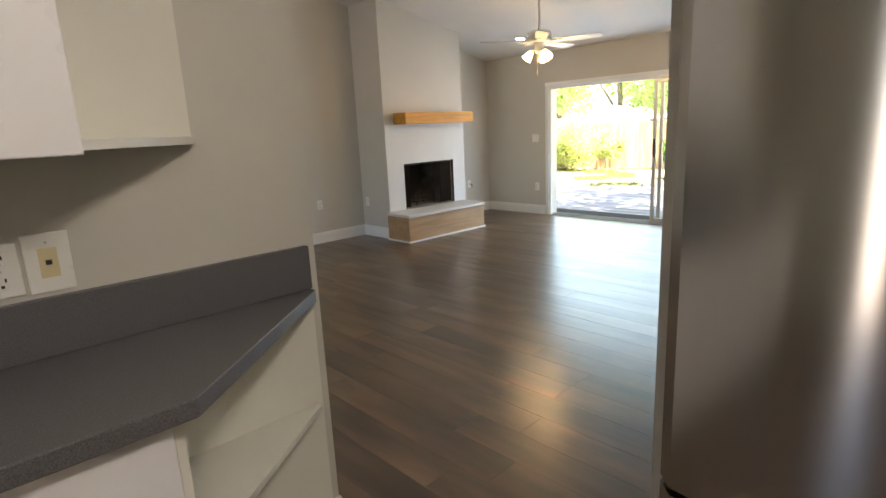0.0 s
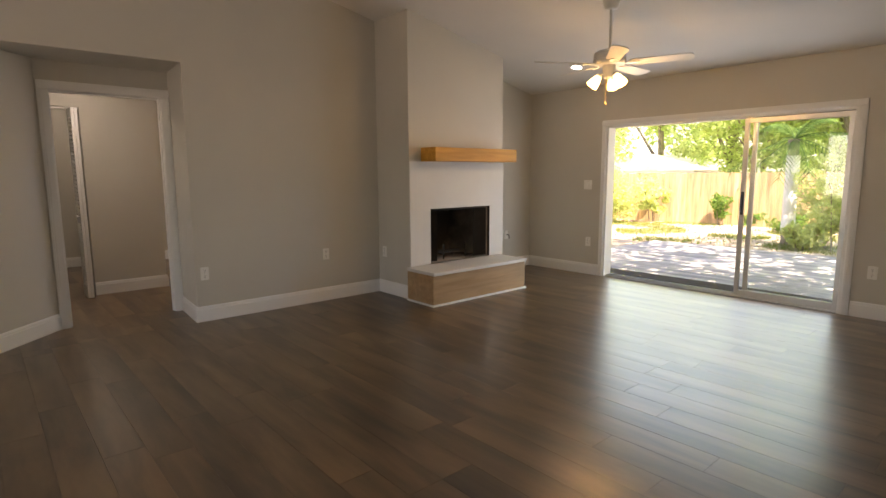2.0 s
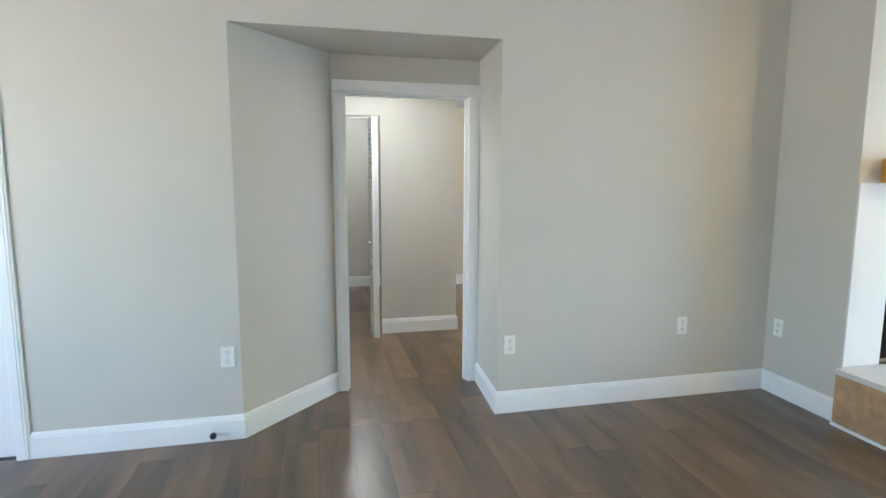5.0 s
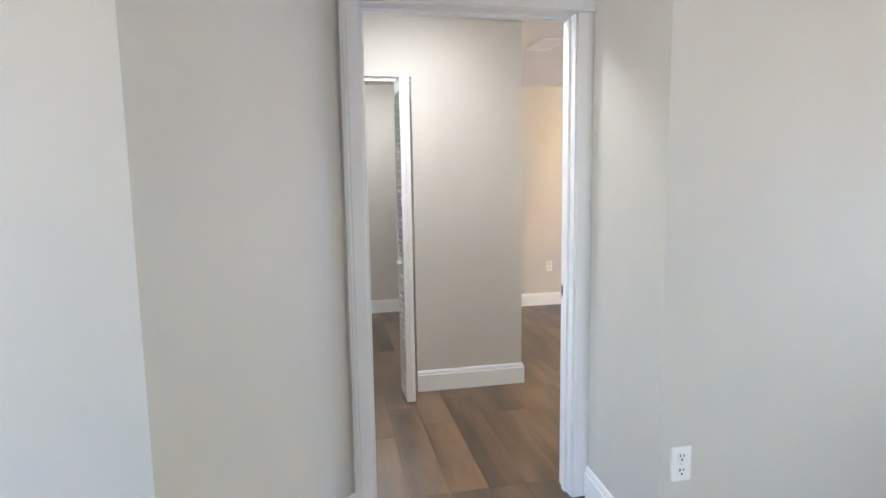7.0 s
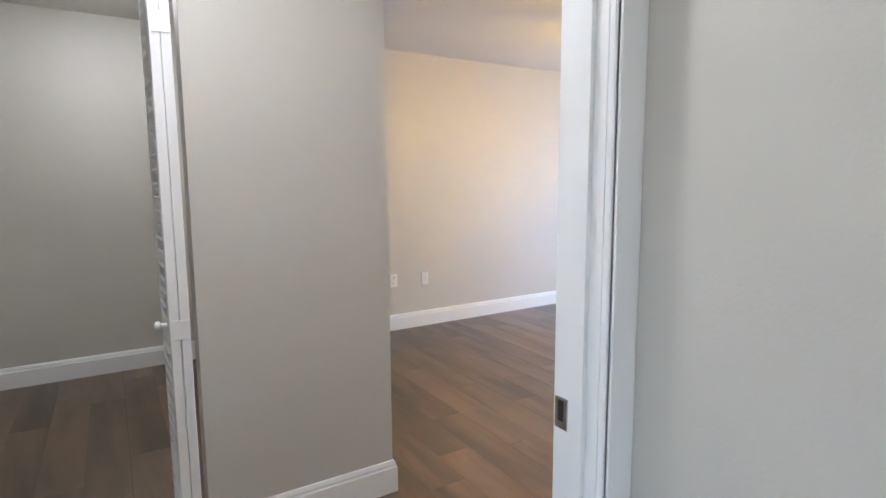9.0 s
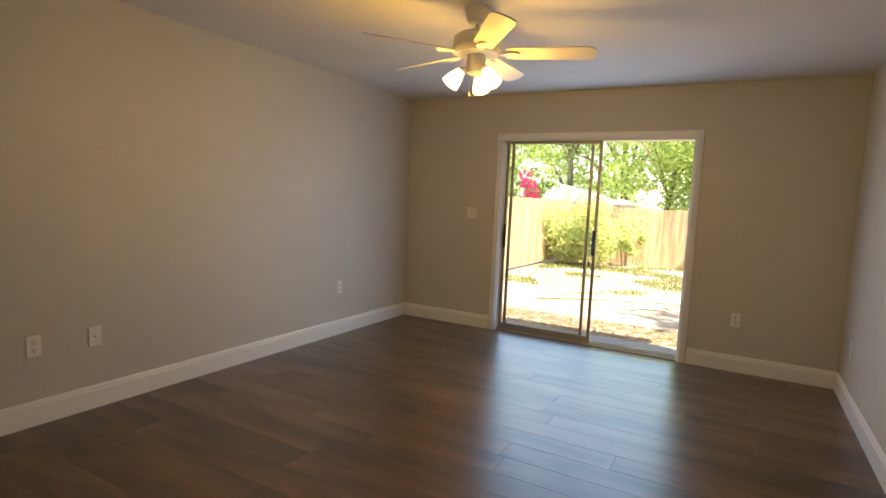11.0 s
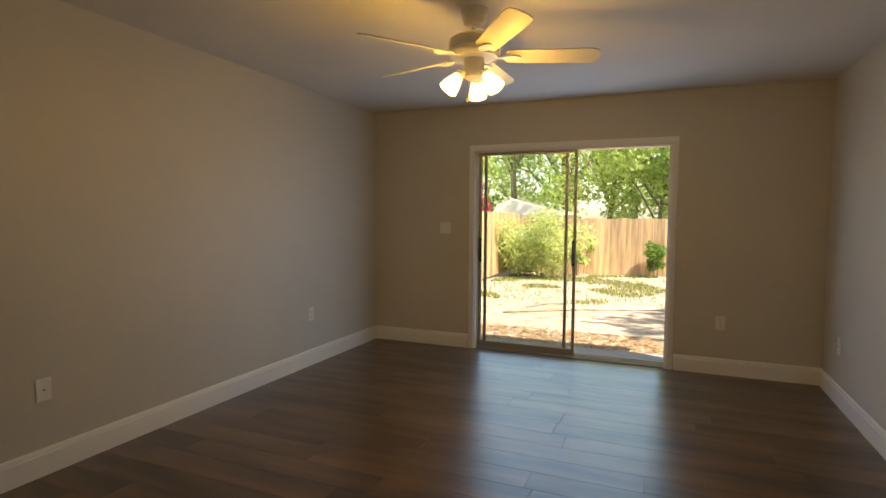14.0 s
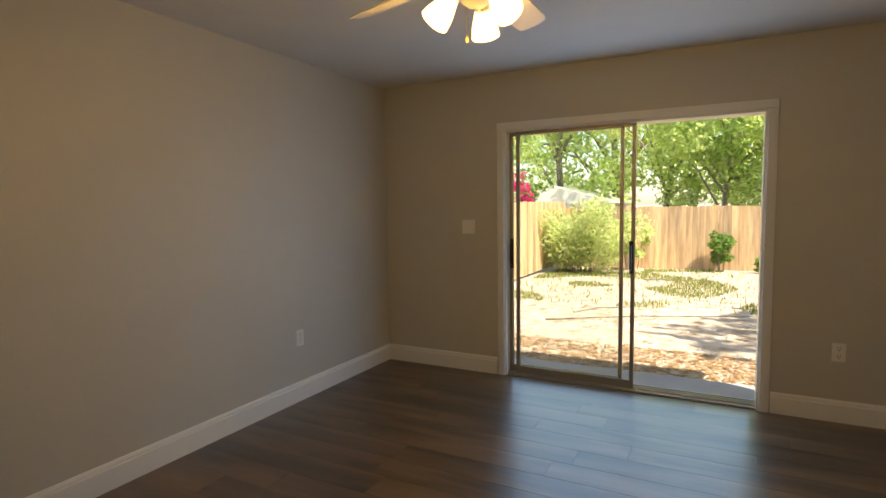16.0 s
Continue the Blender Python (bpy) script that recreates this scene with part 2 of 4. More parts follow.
M_LEAF = leaf_mat("oak_leaf", (0.22, 0.31, 0.085), (0.52, 0.60, 0.25), 0.6)
M_LEAFY = leaf_mat("yellow_green_leaf", (0.34, 0.42, 0.17), (0.62, 0.65, 0.33), 0.5)
M_LEAFD = leaf_mat("shrub_leaf", (0.06, 0.14, 0.025), (0.20, 0.32, 0.07))
M_PALM = leaf_mat("palm_frond", (0.06, 0.13, 0.03), (0.14, 0.24, 0.06))
M_PINK = leaf_mat("magenta_bract", (0.55, 0.02, 0.16), (0.75, 0.06, 0.25))
M_GRASS = leaf_mat("grass_blade", (0.10, 0.15, 0.03), (0.26, 0.29, 0.08))
M_LITTER = leaf_mat("dry_leaf", (0.22, 0.12, 0.05), (0.45, 0.30, 0.16), 0.1)


# ---------------------------------------------------------------- mesh helpers
def box(bm, x0, y0, z0, x1, y1, z1, bevel=0.0, seg=2):
    vs = [bm.verts.new(p) for p in ((x0, y0, z0), (x1, y0, z0), (x1, y1, z0), (x0, y1, z0), (x0, y0, z1), (x1, y0, z1), (x1, y1, z1), (x0, y1, z1))]
    fs = [bm.faces.new([vs[i] for i in f]) for f in ((3, 2, 1, 0), (4, 5, 6, 7), (0, 1, 5, 4), (1, 2, 6, 5), (2, 3, 7, 6), (3, 0, 4, 7))]
    if bevel:
        es = list({e for f in fs for e in f.edges})
        bmesh.ops.bevel(bm, geom=es, offset=bevel, segments=seg, affect="EDGES", profile=0.5)
    return bm


def boxes(*rows, bevel=0.0):
    bm = bmesh.new()
    for r in rows:
        box(bm, *r, bevel=bevel)
    return bm


def prism(pts, z0, z1, bevel=0.0):
    """Upright prism over a plan polygon."""
    bm = bmesh.new()
    lo, hi = [bm.verts.new((x, y, z0)) for x, y in pts], [bm.verts.new((x, y, z1)) for x, y in pts]
    bm.faces.new(lo[::-1])
    bm.faces.new(hi)
    n = len(pts)
    for i in range(n):
        bm.faces.new((lo[i], lo[(i + 1) % n], hi[(i + 1) % n], hi[i]))
    bmesh.ops.recalc_face_normals(bm, faces=bm.faces)
    if bevel:
        bmesh.ops.bevel(bm, geom=list(bm.edges), offset=bevel, segments=2, affect="EDGES", profile=0.5)
    return bm


def lathe(profile, n=24, at=(0, 0, 0), m=None, cap=True):
    bm = bmesh.new()
    rings = []
    for r, z in profile:
        rings.append([bm.verts.new((r * math.cos(2 * math.pi * i / n), r * math.sin(2 * math.pi * i / n), z)) for i in range(n)])
    for a, b in zip(rings, rings[1:]):
        for i in range(n):
            bm.faces.new((a[i], a[(i + 1) % n], b[(i + 1) % n], b[i]))
    if cap:
        bm.faces.new(rings[0][::-1])
        bm.faces.new(rings[-1])
    if m is not None:
        bmesh.ops.transform(bm, matrix=m, verts=bm.verts)
    bmesh.ops.translate(bm, vec=at, verts=bm.verts)
    bmesh.ops.recalc_face_normals(bm, faces=bm.faces)
    return bm


def tube(points, r, n=8, taper=1.0):
    bm = bmesh.new()
    pts = [Vector(p) for p in points]
    rings = []
    for i, p in enumerate(pts):
        d = (pts[min(i + 1, len(pts) - 1)] - pts[max(i - 1, 0)]).normalized()
        u = d.orthogonal().normalized()
        v = d.cross(u)
        if rings:
            prev = (rings[-1][0].co - pts[i - 1]).normalized()
            u = (prev - d * prev.dot(d)).normalized()
            v = d.cross(u)
        k = r * (1 + (taper - 1) * i / max(1, len(pts) - 1))
        rings.append([bm.verts.new(p + k * (u * math.cos(2 * math.pi * j / n) + v * math.sin(2 * math.pi * j / n))) for j in range(n)])
    for a, b in zip(rings, rings[1:]):
        for j in range(n):
            bm.faces.new((a[j], a[(j + 1) % n], b[(j + 1) % n], b[j]))
    bm.faces.new(rings[0][::-1])
    bm.faces.new(rings[-1])
    bmesh.ops.recalc_face_normals(bm, faces=bm.faces)
    return bm


def mesh_of(name, bm, mat, smooth=False):
    me = bpy.data.meshes.new(name)
    bm.to_mesh(me)
    bm.free()
    me.materials.append(mat)
    if smooth:
        me.shade_smooth()
        me.set_sharp_from_angle(angle=radians(40))
    return me


def part(name, bm, mat, parent, label="", smooth=False, m=None):
    ob = new(name, mesh_of(name, bm, mat, smooth))
    ob.parent = parent
    if m is not None:
        ob.matrix_local = m
    return tagged(ob, label)


def structure(name, bm, mat, label, category, smooth=False):
    return tagged(new(name, mesh_of(name, bm, mat, smooth)), label, category, kind="structure")


def thing(name, at, label, category, group="", rz=0.0):
    ob = new(name)
    ob.matrix_world = pose(*at, 0, 0, rz)
    return tagged(ob, label, category, group)


# ---------------------------------------------------------------- the plan, metres
XP, XB = 4.60, 5.115           # inner faces of the living and bedroom outer walls
YS = -4.994                     # south wall of the living room
YN, YBR = 4.235, 0.13           # bedroom north and south walls
ZC, ZV = 2.44, 2.405             # flat ceilings and vault springing
YCL = 4.345                     # back of the closet
SLOPE = 0.204
XW = -4.6                       # west end of the living room
XRIDGE = -1.6
ALC_L, ALC_R, ALC_TOP = -1.507, 0.0, 2.272
DOOR_Y, DOOR_L, DOOR_R, DOOR_TOP = 0.585, -0.886, -0.040, 2.029
SPLAY = 0.0385
LS0, LS1, LST = -3.76, -1.215, 1.902        # living slider opening
BS0, BS1, BST = 1.30, 3.095, 1.985         # bedroom slider opening
PIER_X, PIER_Y = 0.23, 1.949
CL_X0, CL_X1, CL_TOP = -1.42, -0.50, 2.044  # closet opening
CH_X0, CH_X1, CH_Y = 1.982, 3.388, -0.573   # chimney breast
DESK_X, DESK_Y = -1.45, -4.583            # end and kitchen face of the desk wall
ZTOP = 3.9


def vault(x):
    return ZV + SLOPE * (XP - max(x, XRIDGE))


# ---------------------------------------------------------------- structure
def panel(along, t0, t1, outline):
    """A slab between t0 and t1 with an outline of (u, z) in the plane of the wall that runs along x or y."""
    bm = bmesh.new()
    put = (lambda u, t, z: (u, t, z)) if along == "x" else (lambda u, t, z: (t, u, z))
    a, b = [bm.verts.new(put(u, t0, z)) for u, z in outline], [bm.verts.new(put(u, t1, z)) for u, z in outline]
    bm.faces.new(a)
    bm.faces.new(b[::-1])
    for i in range(len(a)):
        j = (i + 1) % len(a)
        bm.faces.new((a[i], b[i], b[j], a[j]))
    bmesh.ops.recalc_face_normals(bm, faces=bm.faces)
    return bm


def notched(u0, u1, top, *holes):
    """Outline of a wall with openings (a, b, height) that stand on the floor."""
    pts = [(u0, top), (u0, 0)]
    for a, b, h in holes:
        pts += [(a, 0), (a, h), (b, h), (b, 0)]
    return pts + [(u1, 0), (u1, top)]


structure("floor_slab", boxes((XW - 0.2, -8.2, -0.16, XB + 0.15, YCL + 0.2, -0.008)), M_JOINT, "concrete floor under dark vinyl planks", "floor")
# hall wall with the splayed alcove opening
structure("wall_hall", panel("x", 0, 0.12, notched(XW, XP, ZTOP, (-3.452, -2.632, 2.04), (ALC_L, SPLAY, ALC_TOP))), M_WALL,
          "greige painted wall with a deep splayed door alcove", "wall")
structure("wall_alcove", prism([(ALC_L, 0.12), (ALC_L, 0.0015), (DOOR_L - 0.088, DOOR_Y), (DOOR_L - 0.088, DOOR_Y + 0.105), (-1.1, DOOR_Y + 0.105)], 0, ALC_TOP), M_WALL, "greige splayed reveal of the door alcove", "wall")
structure("wall_alcove_side", prism([(ALC_R, 0), (SPLAY, 0), (SPLAY, 0.12), (0.10, 0.12), (0.10, DOOR_Y + 0.105), (SPLAY, DOOR_Y + 0.105), (SPLAY, DOOR_Y)], 0, ALC_TOP), M_WALL, "greige slightly splayed reveal of the door alcove", "wall")
structure("wall_door", panel("x", DOOR_Y, DOOR_Y + 0.105, notched(DOOR_L - 0.088, SPLAY, ALC_TOP, (DOOR_L - 0.02, DOOR_R + 0.02, DOOR_TOP + 0.02))), M_WALL,
          "greige wall round the vestibule doorway", "wall")
structure("ceiling_alcove", boxes((-1.61, 0.12, ALC_TOP, 0.10, DOOR_Y + 0.105, ALC_TOP + 0.1)), M_WALL, "greige soffit over the door alcove", "ceiling")
# living room outer wall
structure("wall_patio", panel("y", XP, XP + 0.15, notched(YS, 0.12, ZV + 0.03, (LS0, LS1, LST))), M_WALL, "greige outer wall with a wide sliding door", "wall")
structure("wall_south", boxes((0.658, YS - 0.6, 0, XP + 0.15, YS, ZTOP)), M_WALL, "greige wall beside the kitchen opening", "wall")
structure("wall_west", boxes((XW - 0.15, -8.2, 0, XW, -5.45, ZTOP), (XW - 0.15, -5.25, 0, XW, -3.6, ZTOP), (XW - 0.15, -5.45, 0, XW, -5.25, 0.10), (XW - 0.15, -5.45, 2.15, XW, -5.25, ZTOP), (XW - 0.15, -1.2, 0, XW, 0.12, ZTOP), (XW - 0.15, -3.6, 0, XW, -1.2, 0.7), (XW - 0.15, -3.6, 2.2, XW, -1.2, ZTOP)), M_WALL, "greige wall with a window that closes the house", "wall")
structure("wall_kitchen_south", boxes((XW, -8.2, 0, 0.658, -8.05, ZTOP), (0.558, -8.05, 0, 0.658, YS - 0.6, ZTOP)), M_WALL, "greige kitchen wall", "wall")
structure("wall_desk", boxes((XW, DESK_Y, 0, DESK_X, DESK_Y + 0.115, ZTOP)), M_WALL, "greige partition behind the kitchen desk", "wall")
structure("wall_fridge", boxes((-1.215, -5.638, 0, 0.558, -5.578, ZTOP)), M_WALL, "greige stub wall beside the refrigerator", "wall")
bm = bmesh.new()
prof = [(XP + 0.15, vault(XP + 0.15)), (XRIDGE, vault(XRIDGE)), (XW - 0.15, vault(XRIDGE))]
lo = [[bm.verts.new((x, y, z + dz)) for x, z in prof] for y, dz in ((-8.2, 0), (0.12, 0), (-8.2, 0.15), (0.12, 0.15))]
for a, b in ((0, 1), (3, 2)):
    for i in range(2):
        bm.faces.new((lo[a][i], lo[a][i + 1], lo[b][i + 1], lo[b][i]))
for a, b in ((2, 0), (1, 3)):
    for i in range(2):
        bm.faces.new((lo[a][i], lo[a][i + 1], lo[b][i + 1], lo[b][i]))
bmesh.ops.recalc_face_normals(bm, faces=bm.faces)
structure("ceiling_living", bm, M_CEIL, "pale sloping textured ceiling", "ceiling")
# bedroom, vestibule and closet
structure("wall_bedroom_outer", panel("y", XB, XB + 0.15, notched(0.12, YN + 0.12, ZC + 0.1, (BS0, BS1, BST))), M_WALL, "greige bedroom outer wall with a sliding door", "wall")
structure("wall_bedroom_north", boxes((PIER_X - 0.11, YN, 0, XB, YN + 0.12, ZC + 0.1), (-2.3, YCL, 0, PIER_X - 0.11, YCL + 0.12, ZC + 0.1)), M_WALL, "greige bedroom side wall", "wall")
structure("wall_bedroom_south", boxes((0.10, 0.12, 0, XB, YBR, ZC + 0.1), (0.10, YBR, ALC_TOP, 0.104, DOOR_Y + 0.105, ZC + 0.1)), M_WALL, "greige bedroom side wall", "wall")
structure("wall_vestibule_head", boxes((-1.75, DOOR_Y + 0.1, ALC_TOP, 0.10, DOOR_Y + 0.105, ZC + 0.1), (-1.75, DOOR_Y + 0.02, 0, -1.0, DOOR_Y + 0.105, ALC_TOP)), M_WALL, "greige vestibule wall over the doorway", "wall")
structure("wall_vestibule_west", boxes((-1.85, DOOR_Y, 0, -1.75, PIER_Y, ZC + 0.1), (-2.4, PIER_Y, 0, -2.3, YCL + 0.12, ZC + 0.1)), M_WALL, "greige vestibule wall", "wall")
structure("wall_closet_side", boxes((PIER_X - 0.11, PIER_Y + 0.11, 0, PIER_X, YN, ZC + 0.1)), M_WALL, "greige closet side wall", "wall")
structure("wall_closet", panel("x", PIER_Y, PIER_Y + 0.11, notched(-2.3, PIER_X, ZC + 0.1, (CL_X0, CL_X1, CL_TOP))), M_WALL,
          "greige closet wall with a folding door opening", "wall")
structure("ceiling_bedroom", boxes((-2.4, 0.12, ZC, XB + 0.15, YCL + 0.12, ZC + 0.12)), M_CEIL, "pale textured bedroom ceiling", "ceiling")
structure("roof_edge", boxes((XP + 0.15, -8.2, 2.62, XP + 0.40, 0.12, 2.70), (XB + 0.15, 0.12, 2.55, XB + 0.45, YN + 0.5, 2.63)), M_EXT, "painted eaves over the sliding doors", "eaves")


# ---------------------------------------------------------------- skirting
SK = [(0, 0), (0.016, 0), (0.016, 0.110), (0.011, 0.115), (0.011, 0.125), (0.006, 0.138), (0, 0.141)]


def skirting(name, pts):
    """Moulded skirting along a plan line; the room lies to the left of the line's direction."""
    bm = bmesh.new()
    P = [Vector((*p, 0)) for p in pts]
    rings = []
    for i, p in enumerate(P):
        d0 = (P[i] - P[i - 1]).normalized() if i else (P[1] - P[0]).normalized()
        d1 = (P[i + 1] - P[i]).normalized() if i < len(P) - 1 else d0
        n0, n1 = Vector((-d0.y, d0.x, 0)), Vector((-d1.y, d1.x, 0))
        mit = (n0 + n1).normalized()
        mit = mit / max(0.3, mit.dot(n0))
        rings.append([bm.verts.new(p + mit * o + Vector((0, 0, z))) for o, z in SK])
    for a, b in zip(rings, rings[1:]):
        for j in range(len(SK) - 1):
            bm.faces.new((a[j], b[j], b[j + 1], a[j + 1]))
    bm.faces.new(rings[0])
    bm.faces.new(rings[-1][::-1])
    bmesh.ops.recalc_face_normals(bm, faces=bm.faces)
    structure(name, bm, M_TRIM, "white moulded skirting board", "skirting")


skirting("baseboard_hall", [(DOOR_L - 0.082, DOOR_Y - 0.004), (ALC_L, 0), (-2.562, 0)])
skirting("baseboard_chimney_side", [(CH_X0, CH_Y), (CH_X0, 0), (ALC_R, 0), (SPLAY, DOOR_Y - 0.004)])
skirting("baseboard_corner", [(XP, LS1 + 0.07), (XP, 0), (CH_X1, 0), (CH_X1, CH_Y)])
skirting("baseboard_patio", [(0.658, -5.58), (0.658, YS), (XP, YS), (XP, LS0 - 0.07)])
skirting("baseboard_desk", [(DESK_X - 0.03, DESK_Y), (DESK_X, DESK_Y), (DESK_X, DESK_Y + 0.115), (XW, DESK_Y + 0.115)][::-1])
skirting("baseboard_bedroom_north", [(XB, BS1 + 0.07), (XB, YN), (PIER_X, YN), (PIER_X, PIER_Y), (CL_X1 + 0.0, PIER_Y)])
skirting("baseboard_bedroom_south", [(0.10, DOOR_Y + 0.105), (0.10, YBR), (XB, YBR), (XB, BS0 - 0.07)])
skirting("baseboard_closet", [(PIER_X - 0.11, PIER_Y + 0.11), (PIER_X - 0.11, YCL), (-2.3, YCL), (-2.3, PIER_Y + 0.11)])


# ---------------------------------------------------------------- doorways
def casing(parent, along, a0, a1, top, face, out, w=0.072):
    """Stepped trim round an opening. along: the axis the wall runs on; face: the wall's face; out: +1 or -1, the way it stands proud."""
    def board(name, u0, u1, z0, z1):
        bm = bmesh.new()
        for d, inset in ((0.014, 0.0), (0.019, 0.010), (0.022, 0.024)):
            lo, hi = sorted((face, face + out * d))
            uu0, uu1, zz0, zz1 = u0 + (inset if u1 - u0 > z1 - z0 or u0 < a0 - w / 2 or u0 >= a1 else 0), u1, z0, z1
            if u1 - u0 < z1 - z0:
                uu0, uu1 = (u0 + 0.006, u1 - inset) if u0 >= a1 - 0.001 else (u0 + inset, u1 - 0.006)
                if inset == 0:
                    uu0, uu1 = u0, u1
            else:
                uu0, uu1 = u0, u1
                zz0, zz1 = (z0 + 0.006, z1 - inset) if inset else (z0, z1)
            if along == "x":
                box(bm, uu0, lo, zz0, uu1, hi, zz1, 0.002, 1)
            else:
                box(bm, lo, uu0, zz0, hi, uu1, zz1, 0.002, 1)
        part(name, bm, M_TRIM, parent)
    board("casing_side", a0 - w, a0, 0, top)
    board("casing_side", a1, a1 + w, 0, top)
    board("casing_head", a0 - w, a1 + w, top, top + w)


def outlet(at, facing, kind="duplex", label="white plastic power outlet on the wall"):
    """A wall plate; facing: degrees of the way it looks, 0 is +x."""
    ob = thing("power_outlet" if kind == "duplex" else kind, at, label, "outlet" if kind == "duplex" else "wall plate", "wall plates", facing)
    w, h = (0.116, 0.116) if kind == "double_switch" else (0.088, 0.135) if kind == "phone_jack" else (0.073, 0.118)
    part("plate", boxes((-0.001, -w / 2, -h / 2, 0.006, w / 2, h / 2), bevel=0.0025), M_PLASTIC, ob)
    if kind == "duplex":
        for dz in (-0.0245, 0.0245):
            r = part("receptacle", lathe([(0.0165, 0), (0.0165, 0.003), (0.0155, 0.004)], 20, (0, 0, 0), pose(0, 0, 0, 0, 90, 0)), M_PLASTIC, ob, m=pose(0.005, 0, dz))
            part("slot", boxes((0.0035, -0.0085, 0.001, 0.0048, -0.0052, 0.011), (0.0035, 0.0052, 0.001, 0.0048, 0.0085, 0.010), (0.0035, -0.003, -0.0115, 0.0048, 0.003, -0.0055)), M_DARK, r)
    elif kind == "double_switch":
        for dy in (-0.023, 0.023):
            part("rocker", boxes((0.005, dy - 0.016, -0.033, 0.010, dy + 0.016, 0.033), bevel=0.002), M_PLASTIC, ob)
    elif kind == "phone_jack":
        part("jack", boxes((0.005, -0.018, -0.034, 0.0065, 0.018, 0.034), bevel=0.0005), M_AGED, ob, "yellowed ivory insert")
        part("socket", boxes((0.0062, -0.006, -0.005, 0.0072, 0.006, 0.006)), M_DARK, ob)
    elif kind == "cable_plate":
        part("cable_socket", lathe([(0.005, 0), (0.005, 0.012)], 12, (0, 0, 0), pose(0, 0, 0, 0, 90, 0)), M_NICKEL, ob, "small metal coaxial socket", m=pose(0.006, 0, 0))
    part("screw", lathe([(0.003, 0), (0.003, 0.0012)], 10, (0, 0, 0), pose(0, 0, 0, 0, 90, 0)), M_NICKEL, ob, m=pose(0.006, 0, 0.0 if kind == "duplex" else 0.046))
    return ob


d1 = tagged(new("door_1"), "white cased doorway standing open to the vestibule", "doorway", kind="structure")
casing(d1, "x", DOOR_L, DOOR_R, DOOR_TOP, DOOR_Y, -1, 0.078)
casing(d1, "x", DOOR_L - 0.012, DOOR_R + 0.012, DOOR_TOP + 0.012, DOOR_Y + 0.105, 1)
part("jamb", boxes((DOOR_L - 0.02, DOOR_Y, 0, DOOR_L, DOOR_Y + 0.105, DOOR_TOP), (DOOR_L, DOOR_Y + 0.026, 0, DOOR_L + 0.011, DOOR_Y + 0.06, DOOR_TOP - 0.011), bevel=0.001), M_TRIM, d1)
part("jamb", boxes((DOOR_R, DOOR_Y, 0, DOOR_R + 0.02, DOOR_Y + 0.105, DOOR_TOP), (DOOR_R - 0.011, DOOR_Y + 0.026, 0, DOOR_R, DOOR_Y + 0.06, DOOR_TOP - 0.011), bevel=0.001), M_TRIM, d1)
part("head_jamb", boxes((DOOR_L - 0.02, DOOR_Y, DOOR_TOP, DOOR_R + 0.02, DOOR_Y + 0.105, DOOR_TOP + 0.02), (DOOR_L, DOOR_Y + 0.05, DOOR_TOP - 0.011, DOOR_R, DOOR_Y + 0.08, DOOR_TOP)), M_TRIM, d1)
sp = part("strike_plate", boxes((DOOR_R - 0.0025, DOOR_Y + 0.070, 0.865, DOOR_R + 0.001, DOOR_Y + 0.102, 0.925), bevel=0.0008), M_NICKEL, d1, "worn nickel strike plate")
part("latch_hole", boxes((DOOR_R - 0.0032, DOOR_Y + 0.079, 0.88, DOOR_R - 0.002, DOOR_Y + 0.093, 0.92)), M_DARK, sp)
for z in (0.25, 1.02, 1.80):
    part("hinge_leaf", boxes((DOOR_L - 0.001, DOOR_Y + 0.073, z - 0.045, DOOR_L + 0.003, DOOR_Y + 0.103, z + 0.045), bevel=0.0008), M_NICKEL, d1)

d2 = tagged(new("door_2"), "white closed flush door with white trim", "door", kind="structure")
casing(d2, "x", -3.452, -2.632, 2.04, 0.0, -1)
lf = part("door_leaf", boxes((-3.45, 0.02, 0.008, -2.634, 0.055, 2.036), bevel=0.003), M_TRIM, d2)
part("hinge", tube([(-2.635, 0.012, 0.22), (-2.635, 0.012, 0.31)], 0.006), M_NICKEL, lf)
part("hinge", tube([(-2.635, 0.012, 1.75), (-2.635, 0.012, 1.84)], 0.006), M_NICKEL, lf)


